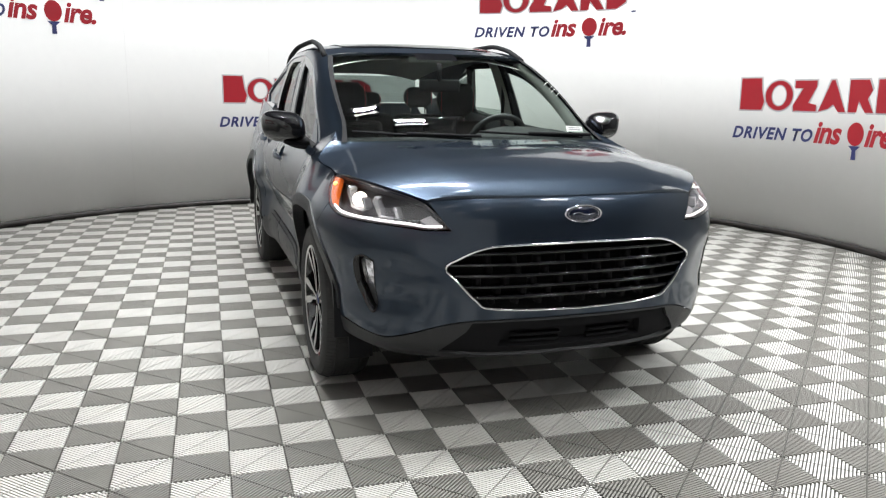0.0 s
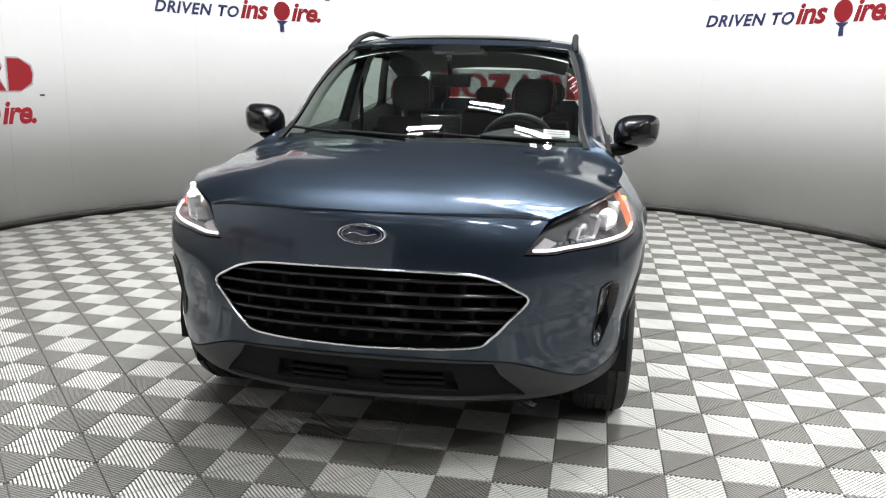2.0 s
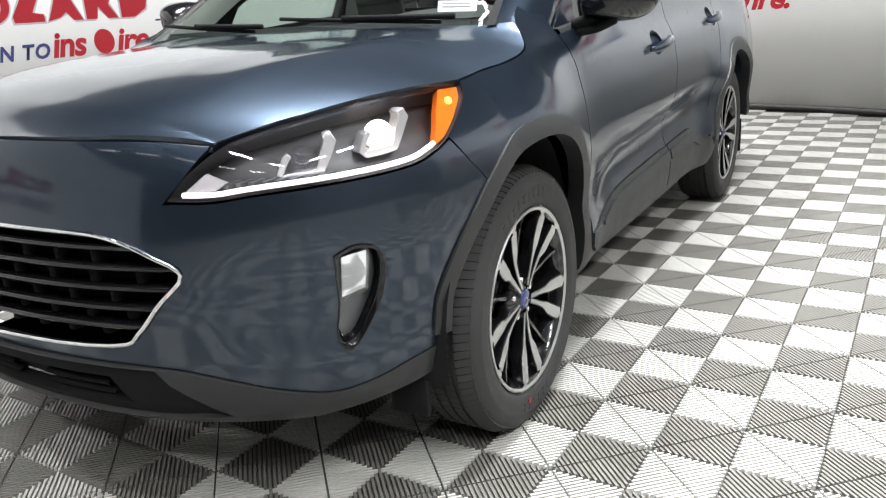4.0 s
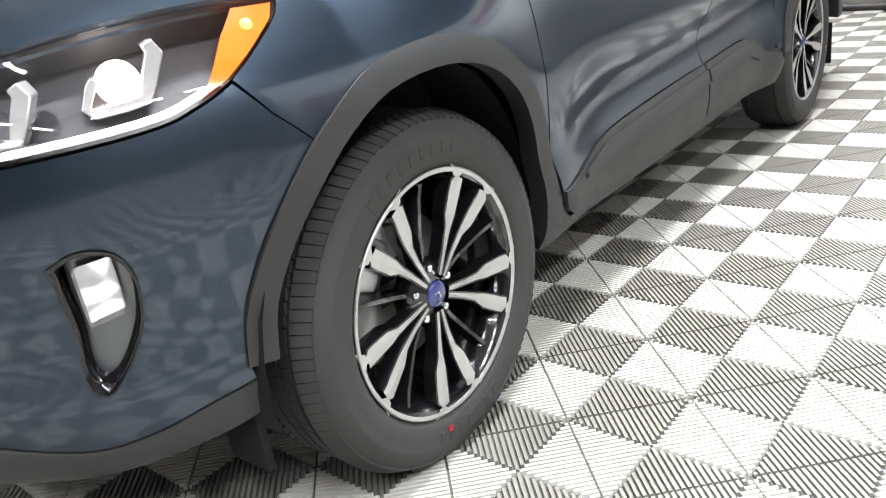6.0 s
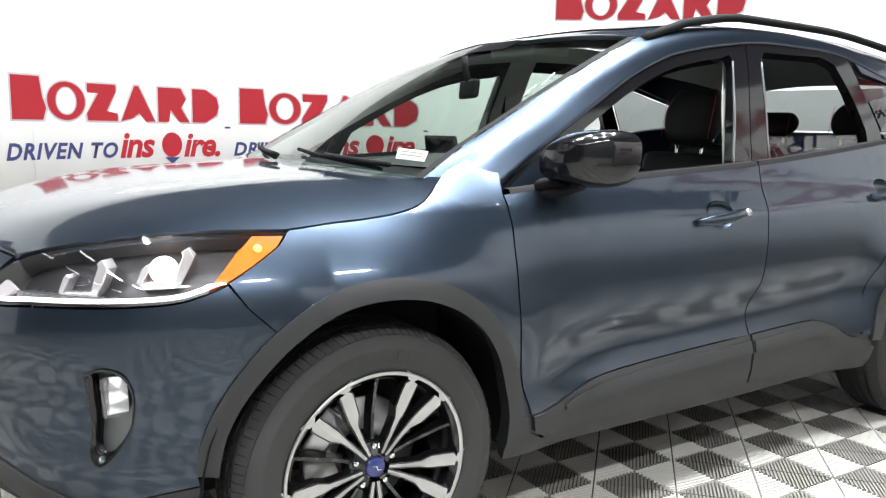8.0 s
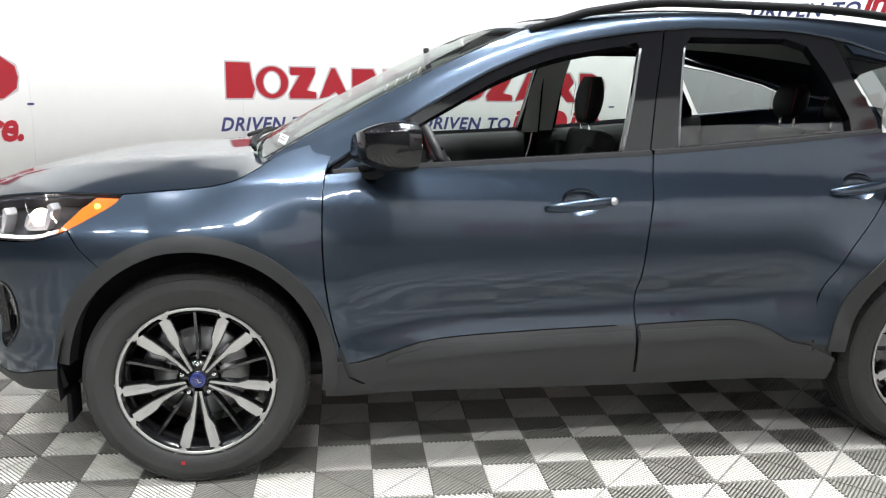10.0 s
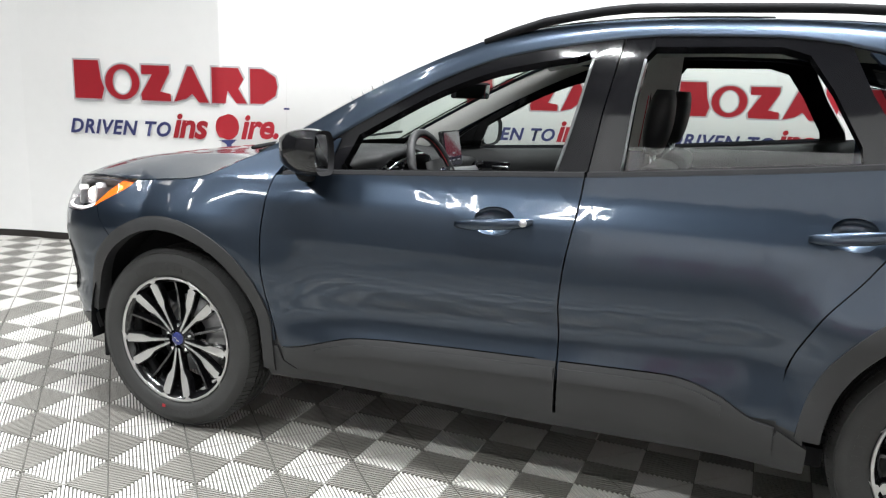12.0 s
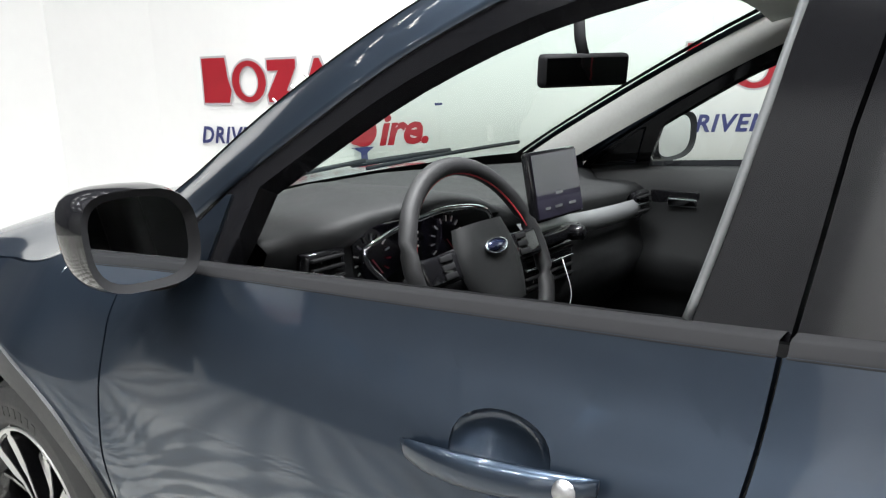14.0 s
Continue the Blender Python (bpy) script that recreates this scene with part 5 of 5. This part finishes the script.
def rest_parts(seat, x, y, z, w, h):
    """A head restraint on two posts."""
    bm = bmesh.new()
    rows = []
    for k in range(9):
        t = k / 8
        g = math.sin(math.pi * (0.08 + 0.84 * t)) ** 0.35
        rows.append([(x + w / 2 * g * math.copysign(abs(math.cos(a)) ** 0.6, math.cos(a)), y + 0.05 * g * math.copysign(abs(math.sin(a)) ** 0.8, math.sin(a)) + 0.03 * t, z + h * t) for a in np.linspace(0, 2 * math.pi, 20, endpoint=False)])
    vs = grid(bm, rows, closed=True)
    bm.faces.new(vs[0][::-1])
    bm.faces.new(vs[-1])
    rest = part("head_restraint", bm, LEATHER, seat, "black leather head restraint with red stitching")
    bm = bmesh.new()
    for s in (-1, 1):
        part("stitching", tube(bmesh.new(), [(x + s * w * 0.42, y - 0.045 + 0.03 * t, z + h * t) for t in np.linspace(0.12, 0.9, 6)], 0.0018, 4), STITCH, rest)
    for s in (-1, 1):
        part("post", tube(bmesh.new(), [(x + s * 0.06, y, z - 0.09), (x + s * 0.06, y, z + 0.02)], 0.006, 8), CHROME, seat, "steel post")


def front_seat(x):
    seat = part("front_seat", cushion(bmesh.new(), x - 0.25, x + 0.25, 1.02, 1.52, 0.50, 0.64, 0.05), LEATHER, car, "black leather front seat")
    part("backrest", cushion(bmesh.new(), x - 0.23, x + 0.23, 1.48, 1.60, 0.60, 1.12, 0.05, 14), LEATHER, seat)
    for s in (-1, 1):
        part("bolster", cushion(bmesh.new(), x + s * 0.21 - 0.04, x + s * 0.21 + 0.04, 1.44, 1.58, 0.62, 1.05, 0.035, 14), LEATHER, seat)
    rest_parts(seat, x, 1.625, 1.125, 0.27, 0.20)
    part("seat_base", box(bmesh.new(), x - 0.22, x + 0.22, 1.05, 1.5, 0.33, 0.5, 0.02), MATT, seat)


front_seat(0.37)
front_seat(-0.37)
bench = part("rear_seat", cushion(bmesh.new(), -0.64, 0.64, 2.12, 2.62, 0.52, 0.68, 0.05), LEATHER, car, "black leather rear bench")
for x0, x1 in ((-0.64, -0.22), (-0.21, 0.21), (0.22, 0.64)):
    part("backrest", cushion(bmesh.new(), x0, x1, 2.56, 2.70, 0.64, 1.14, 0.05, 16), LEATHER, bench)
for x, h in ((-0.42, 0.15), (0.0, 0.11), (0.42, 0.15)):
    rest_parts(bench, x, 2.74, 1.16, 0.24, h)

# dashboard: a long moulding with a hooded cluster
dash_top = keyed((-0.75, 0.985), (-0.4, 1.008), (-0.1, 1.028), (0.12, 1.045), (0.22, 1.078), (0.36, 1.098), (0.50, 1.092), (0.62, 1.078), (0.75, 1.062))
dash_rear = keyed((-0.75, 0.66), (-0.3, 0.72), (0.0, 0.735), (0.2, 0.745), (0.36, 0.76), (0.55, 0.73), (0.75, 0.66))
bm = bmesh.new()
rows = []
for x in np.linspace(-0.76, 0.76, 39):
    zt, yr = dash_top(x), dash_rear(x)
    y0 = 0.235 + 0.12 * (x / 0.76) ** 2
    hollow = 0.09 * max(0.0, 1 - ((x - 0.36) / 0.20) ** 4)
    rows.append([(x, y0, 1.066 - 0.05 * max(0.0, -x)), (x, y0 + 0.12, max(zt - 0.006, 1.055 + 0.055 * min(0.0, x))), (x, yr - 0.16, zt), (x, yr - 0.03, zt - 0.004), (x, yr, zt - 0.022), (x, yr - 0.02 - hollow, zt - 0.055), (x, yr - 0.01 - hollow * 0.8, zt - 0.16),
                 (x, yr + 0.01, zt - 0.20), (x, yr - 0.03, zt - 0.30), (x, yr - 0.14, zt - 0.42)])
grid(bm, rows)
bmesh.ops.recalc_face_normals(bm, faces=bm.faces)
dash = part("dashboard", bm, DASH, car, "black soft dashboard with a hooded cluster")
bm = bmesh.new()
tube(bm, flow([(0.470, 0.735, 0.925), (0.545, 0.728, 1.008), (0.515, 0.742, 1.042), (0.42, 0.760, 1.066), (0.34, 0.768, 1.070), (0.235, 0.762, 1.052), (0.190, 0.745, 1.00), (0.20, 0.745, 0.93)], 6), 0.0055, 8)
part("cluster_surround", bm, CHROME, dash, "bright line round the cluster")
bm = bmesh.new()
box(bm, 0.205, 0.525, 0.660, 0.672, 0.91, 1.05, 0.004)
clus = part("instrument_panel", bm, SCREEN, dash, "dark instrument panel", smooth=False)
for gx in (0.255, 0.475):
    bm = bmesh.new()
    for k in range(11):
        a = radians(210 - 24 * k)
        part("gauge_tick", box(bmesh.new(), -0.0015, 0.0015, -0.001, 0.001, 0.038, 0.05), PAPER if k < 9 else RED, clus, smooth=False, where=pose(gx, 0.675, 0.985) @ Matrix.Rotation(a - math.pi / 2, 4, "Y"))
    part("gauge_needle", box(bm, -0.001, 0.001, -0.001, 0.001, 0.0, 0.04), RED, clus, where=pose(gx, 0.676, 0.985, 0, -140, 0), smooth=False)
for k in range(3):
    part("readout_bar", box(bmesh.new(), 0.34, 0.39 - 0.01 * k, 0.6725, 0.6735, 1.012 - 0.014 * k, 1.017 - 0.014 * k), PAPER, clus, smooth=False)
# centre screen
scr = part("centre_screen", box(bmesh.new(), -0.115, 0.085, 0.690, 0.712, 0.985, 1.135, 0.008), GLOSS, dash, "black touch screen standing on the dashboard")
part("screen_glass", box(bmesh.new(), -0.108, 0.078, 0.7125, 0.7145, 0.992, 1.128), SCREEN, scr, smooth=False)
for k, (a, b, z) in enumerate(((-0.03, 0.0, 1.04), (-0.08, -0.05, 1.01), (-0.02, 0.01, 1.01), (0.03, 0.05, 1.01))):
    part("screen_bar", box(bmesh.new(), a, b, 0.7148, 0.7155, z, z + 0.006), TRIMGREY, scr, smooth=False)
scr.matrix_basis = Matrix.Translation((-0.022, 0.765, 0.992)) @ Matrix.Rotation(radians(10), 4, "X") @ Matrix.Translation((0, -0.70, -0.985))
# trim strip to the passenger's side, vents
bm = bmesh.new()
rows = []
for x in np.linspace(-0.70, 0.10, 24):
    yr, zt = dash_rear(x) + 0.006, dash_top(x)
    rows.append([(x, yr, zt - 0.045), (x, yr + 0.012, zt - 0.06), (x, yr + 0.012, zt - 0.085), (x, yr, zt - 0.10)])
grid(bm, rows)
bmesh.ops.recalc_face_normals(bm, faces=bm.faces)
part("trim_strip", bm, TRIMGREY, dash, "satin grey trim strip")


def vent(x0, x1, z0, z1, y, slats, yaw=0):
    v = part("air_vent", box(bmesh.new(), x0, x1, y - 0.03, y, z0, z1, 0.008), GLOSS, dash, "black air vent with bright slats")
    for k in range(slats):
        z = z0 + (z1 - z0) * (k + 0.7) / (slats + 0.4)
        part("slat", box(bmesh.new(), x0 + 0.01, x1 - 0.01, y - 0.004, y + 0.008, z - 0.003, z + 0.003, 0.002), CHROME if k == slats // 2 else MATT, v)
    return v


vent(0.575, 0.715, 0.945, 1.035, 0.712, 5)
vent(-0.695, -0.565, 0.900, 0.970, 0.700, 3)
vent(-0.13, 0.09, 0.83, 0.925, 0.752, 4)
part("control_panel", box(bmesh.new(), -0.13, 0.09, 0.74, 0.775, 0.935, 0.965, 0.006), GLOSS, dash, "gloss black row of switches")
bm = bmesh.new()
lathe(bm, [(0.0, 0.03), (0.016, 0.03), (0.018, 0.024), (0.019, 0.0)], 20)
part("dial_knob", bm, GLOSS, dash, where=pose(-0.085, 0.775, 0.951, 0, 0, 90))
part("centre_console", cushion(bmesh.new(), -0.13, 0.13, 0.62, 1.55, 0.42, 0.66, 0.03), DASH, car, "black centre console")
bm = bmesh.new()
lathe(bm, [(0.0, 0.03), (0.028, 0.03), (0.032, 0.026), (0.033, 0.0)], 28, "Z")
part("gear_dial", bm, CHROME, car, "bright rotary gear dial", where=pose(0.0, 0.88, 0.665))
cable = part("charging_cable", tube(bmesh.new(), flow([(-0.02, 0.79, 0.90), (-0.025, 0.81, 0.82), (-0.015, 0.80, 0.74), (-0.04, 0.82, 0.70)], 6), 0.0009, 6), PAPER, car, "thin white cable hanging from the dashboard")

# steering wheel
SW = Matrix.Translation((0.352, 0.842, 0.978)) @ Matrix.Rotation(radians(24), 4, "X")
bm = bmesh.new()
tube(bm, [(0.187 * math.cos(a), 0, 0.183 * math.sin(a) if math.sin(a) > -0.9 else -0.165) for a in np.linspace(0, 2 * math.pi, 48, endpoint=False)], 0.0165, 12, closed=True)
sw = part("steering_wheel", bm, LEATHER, car, "black leather steering wheel with red stitching", where=SW)
part("stitching", tube(bmesh.new(), [(0.172 * math.cos(a), 0.004, 0.168 * math.sin(a)) for a in np.linspace(0.25, math.pi - 0.25, 30)], 0.002, 5), STITCH, sw)
bm = bmesh.new()
rows = []
for t in np.linspace(0, 1, 7):
    z = 0.07 - 0.155 * t
    w = 0.050 + 0.036 * math.sin(math.pi * min(1.0, 0.18 + 0.72 * t))
    rows.append([(w * math.copysign(abs(math.cos(a)) ** 0.6, math.cos(a)), 0.012 + 0.028 * math.sin(a), z) for a in np.linspace(0, math.pi, 12)])
grid(bm, rows)
bmesh.ops.recalc_face_normals(bm, faces=bm.faces)
part("hub_pad", bm, DASH, sw, "black padded wheel hub")
for s in (-1, 1):
    sp = part("wheel_spoke", box(bmesh.new(), min(s * 0.07, s * 0.175), max(s * 0.07, s * 0.175), -0.012, 0.016, -0.02, 0.035, 0.008), GLOSS, sw)
    for k in range(3):
        part("button", box(bmesh.new(), s * 0.115 - 0.016, s * 0.115 + 0.016, 0.0165, 0.020, -0.012 + 0.016 * k, -0.001 + 0.016 * k, 0.002), MATT, sp)
part("lower_spoke", box(bmesh.new(), -0.035, 0.035, -0.012, 0.01, -0.17, -0.07, 0.008), GLOSS, sw)
e = part("wheel_badge", lathe(bmesh.new(), [(0.0, 0.006), (0.028, 0.005), (0.031, 0.0)], 28, "Z"), BADGEDARK, sw, "dark oval badge", where=pose(0, 0.040, 0.02, -90, 0, 0) @ Matrix.Diagonal((1, 0.45, 1, 1)))
part("badge_rim", tube(bmesh.new(), [(0.031 * math.cos(a), 0.031 * math.sin(a), 0.004) for a in np.linspace(0, 2 * math.pi, 28, endpoint=False)], 0.0028, 6, closed=True), CHROME, e)
part("steering_column", tube(bmesh.new(), [(0.352, 0.66, 0.89), (0.352, 0.83, 0.966)], 0.05, 14), MATT, car)
for s in (-1, 1):
    part("column_stalk", tube(bmesh.new(), [(0.352 + s * 0.04, 0.785, 0.95), (0.352 + s * 0.16, 0.795, 0.965)], 0.009, 8), MATT, car)

# inner mirror, headliner, pillar trims, door cards, carpet
rv = part("inner_mirror", box(bmesh.new(), -0.112, 0.112, -0.012, 0.014, -0.032, 0.032, 0.012, 3), MATT, car, "black rear-view mirror", where=pose(-0.008, 0.845, 1.302, -6, 0, -22))
part("mirror_glass", box(bmesh.new(), -0.104, 0.104, 0.0145, 0.016, -0.025, 0.025), material("inner_mirror_silver", (0.6, 0.63, 0.64), 0.03, 1.0, vary=0), rv, smooth=False)
part("mirror_stem", tube(bmesh.new(), [(0, 0.0, 0.02), (0, -0.02, 0.06), (0, -0.03, 0.11)], 0.012, 8), MATT, rv)
bm = bmesh.new()
grid(bm, [[(edge_x(max(y, 1.1)) * 0.97 * u, y, min(roof_mid(max(y, 1.0)), 1.6) - 0.035 - 0.05 * abs(u) ** 3) for u in np.linspace(-1, 1, 13)] for y in np.linspace(1.04, 3.2, 12)])
part("headliner", bm, LINER, car, "pale cloth roof lining")
part("roof_console", box(bmesh.new(), -0.13, 0.13, 1.03, 1.20, 1.425, 1.46, 0.012), LINER, car)
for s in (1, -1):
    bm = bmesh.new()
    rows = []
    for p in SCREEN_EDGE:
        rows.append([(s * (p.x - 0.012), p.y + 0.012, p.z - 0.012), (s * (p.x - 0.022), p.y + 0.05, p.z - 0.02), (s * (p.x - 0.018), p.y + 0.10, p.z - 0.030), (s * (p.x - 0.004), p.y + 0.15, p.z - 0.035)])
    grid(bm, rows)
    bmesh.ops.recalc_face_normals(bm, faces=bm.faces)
    part("inner_pillar", bm, PILLARDIMMED, car, "pale inner windscreen pillar")
    bm = bmesh.new()
    rows = [[(s * (glaze_x(y + dy, z) - 0.055), y + dy, z) for dy in (-0.062, 0.0, 0.10)] for y, z in ((1.45, 1.06), (1.475, 1.25), (1.515, 1.40), (1.525, 1.475))]
    grid(bm, rows)
    bmesh.ops.recalc_face_normals(bm, faces=bm.faces)
    part("middle_pillar_trim", bm, PILLARLIFTED, car, "pale middle pillar trim")
    part("seat_belt", tube(bmesh.new(), [(s * 0.66, 1.48, 1.36), (s * 0.69, 1.46, 1.05), (s * 0.70, 1.45, 0.7)], 0.022, 6, flat=0.15), MATT, car, "black seat belt")
    for y0, y1 in ((0.46, 1.40), (1.47, 2.40)):
        bm = bmesh.new()
        rows = []
        for y in np.linspace(y0, y1, 12):
            x = side_x(y, belt(y))
            rows.append([(s * (x - 0.05), y, belt(y) + 0.004), (s * (x - 0.10), y, belt(y) - 0.01), (s * (x - 0.125), y, belt(y) - 0.10), (s * (x - 0.12), y, 0.82), (s * (x - 0.16), y, 0.78), (s * (x - 0.165), y, 0.70), (s * (x - 0.12), y, 0.66), (s * (x - 0.12), y, 0.40)])
        grid(bm, rows)
        bmesh.ops.recalc_face_normals(bm, faces=bm.faces)
        card = part("door_card", bm, DASH, car, "black door card")
        ym = y0 + 0.30
        xi = side_x(ym, 1.0) - 0.122
        part("pull_cup", box(bmesh.new(), min(s * xi, s * (xi - 0.012)), max(s * xi, s * (xi - 0.012)), ym - 0.075, ym + 0.075, 0.90, 0.965, 0.005), GLOSS, card)
        part("inner_handle", box(bmesh.new(), min(s * (xi - 0.012), s * (xi - 0.024)), max(s * (xi - 0.012), s * (xi - 0.024)), ym - 0.02, ym + 0.07, 0.918, 0.945, 0.006), CHROME, card, "bright inner door handle")
bm = bmesh.new()
box(bm, -0.78, 0.78, 0.30, 3.45, 0.335, 0.36)
part("carpet", bm, MATT, car, "black carpet", smooth=False)
bm = bmesh.new()
box(bm, -0.66, 0.66, 2.82, 3.42, 0.36, 0.80, 0.02)
part("boot_floor", bm, MATT, car)
bm = bmesh.new()
box(bm, -0.70, 0.70, -0.55, 0.30, 0.36, 0.82, 0.05)
part("engine_bay", bm, MATT, car)

# ---- the cabin's height and fullness ----


waist = keyed((0.20, 0.032), (0.26, 0.034), (0.36, 0.042), (0.47, 0.044), (0.60, 0.040), (0.75, 0.039), (0.91, 0.040), (1.0, 0.058), (1.08, 0.055), (1.3, 0.032), (1.5, 0.016), (1.6, 0.012))


def fuller(v, drawn=1.0):
    """The cabin a little taller than drawn, and the doors drawn in between the flared arches."""
    t = max(0.0, min(1.2, (v.z - 1.05) / 0.45))
    x = v.x * (1 + 0.050 * ease(t))
    along = ease((v.y - 0.08) / 0.36) * (1 - 0.7 * ease((v.y - 2.0) / 0.3) * ease((0.85 - v.z) / 0.15)) * (1 - 0.6 * ease((v.y - 2.5) / 0.6))
    inward = drawn * waist(v.z) * along * ease((abs(x) - 0.60) / 0.14)
    return Vector((x - math.copysign(inward, x), v.y + 0.040 * math.exp(-((v.y - 1.48) / 0.30) ** 2), v.z + 0.034 * t))


for ob in car.children_recursive:
    up = ob
    while up.parent is not car:
        up = up.parent
    if ob.type != "MESH" or up in made:
        continue
    to_car = ob.matrix_basis.copy()
    back = ob
    while back.parent is not car:
        back = back.parent
        to_car = back.matrix_basis @ to_car
    from_car = to_car.inverted()
    for v in ob.data.vertices:
        v.co = from_car @ fuller(to_car @ v.co, 0.0 if up in mirrors else 1.0)

# ---- the floor: ribbed tiles, dark and pale in turn ----
TILE, X0, Y0 = 0.1917, 0.0575, 0.353


def tile_mesh(name, turn, mats):
    """A ribbed tile: ribs along one diagonal, parted by a channel along the other. turn 0: ribs rise with x and y."""
    half, pitch, n = TILE / 2 - 0.0006, 0.0122, 11
    verts, faces, slots = [], [], []

    def strip(a0, a1, b0, b1, slot):
        # a runs along the ribs, b across them
        i = len(verts)
        for a, b, z in ((a0, b0, 0), (a1, b0, 0), (a1, b1, 0), (a0, b1, 0), (a0, b0, -0.009), (a1, b0, -0.009), (a1, b1, -0.009), (a0, b1, -0.009)):
            x, y = (a - b) / math.sqrt(2), (a + b) / math.sqrt(2)
            if turn:
                x, y = -y, x
            verts.append((x, y, z))
        faces.extend([(i, i + 1, i + 2, i + 3), (i, i + 4, i + 5, i + 1), (i + 3, i + 2, i + 6, i + 7), (i + 1, i + 5, i + 6, i + 2), (i, i + 3, i + 7, i + 4)])
        slots.extend([slot] * 5)
    reach = half * math.sqrt(2)
    for k in range(-n + 1, n):
        b = k * pitch
        w = 0.0034
        lim = reach - abs(b) - w
        if lim < 0.006:
            continue
        strip(0.0028, lim, b - w, b + w, 0)
        strip(-lim, -0.0028, b - w, b + w, 0)
    # the web below the ribs, the same dark grey under pale and taupe tiles
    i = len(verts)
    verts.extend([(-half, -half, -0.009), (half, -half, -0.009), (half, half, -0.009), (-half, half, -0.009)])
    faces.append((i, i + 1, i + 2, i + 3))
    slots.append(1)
    me = bpy.data.meshes.new(name)
    me.from_pydata(verts, [], faces)
    for mm in mats:
        me.materials.append(mm)
    me.polygons.foreach_set("material_index", slots)
    me.update()
    return me


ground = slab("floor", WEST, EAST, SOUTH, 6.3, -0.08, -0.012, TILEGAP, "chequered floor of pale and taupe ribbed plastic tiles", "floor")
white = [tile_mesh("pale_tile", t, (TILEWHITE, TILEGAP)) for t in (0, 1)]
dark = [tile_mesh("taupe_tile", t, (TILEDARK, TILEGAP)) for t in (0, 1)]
near, far = [], {0: [], 1: [], 2: [], 3: []}
for i in range(-24, 36):
    for j in range(-32, 29):
        x, y = X0 + (i + 0.5) * TILE, Y0 + (j + 0.5) * TILE
        if math.hypot(x - ROOM[0], y - ROOM[1]) > RADIUS - 0.02 and not (-5.5 < y < -0.5 or x > 4.6 and y > -5.5):
            continue
        if x > 4.6 and y > 0.9:
            continue
        if y > -0.5 and x < 4.6 and math.hypot(x - ROOM[0], y - ROOM[1]) > RADIUS + 0.12:
            continue
        east = i >= 0
        k = i if east else -1 - i
        pale = (k + j) % 2 == 1
        t = (0 if pale else 1) if east else (1 if pale else 0)
        if 0.45 < x < 2.1 and -0.75 < y < 2.2 and len(near) < 300:
            near.append((x, y, pale, t))
        else:
            far[(0 if pale else 2) + t].append((x, y))
for x, y, pale, t in near:
    ob = new("floor_tile", (white if pale else dark)[t])
    ob.parent = ground
    ob.location = (x, y, 0)
for key, spots in far.items():
    src = (white if key < 2 else dark)[key % 2]
    v = np.array([tuple(a.co) for a in src.vertices])
    f = [tuple(p.vertices) for p in src.polygons]
    slots = [p.material_index for p in src.polygons]
    nv = len(v)
    verts = np.concatenate([v + np.array((x, y, 0)) for x, y in spots])
    faces = [tuple(q + nv * k for q in p) for k in range(len(spots)) for p in f]
    me = bpy.data.meshes.new("floor_tiles")
    me.from_pydata(verts.tolist(), [], faces)
    for mm in src.materials:
        me.materials.append(mm)
    me.polygons.foreach_set("material_index", slots * len(spots))
    me.update()
    ob = new("floor_tiles", me)
    ob.parent = ground
    tagged(ob, "pale ribbed floor tiles" if key < 2 else "taupe ribbed floor tiles", kind="stuff")
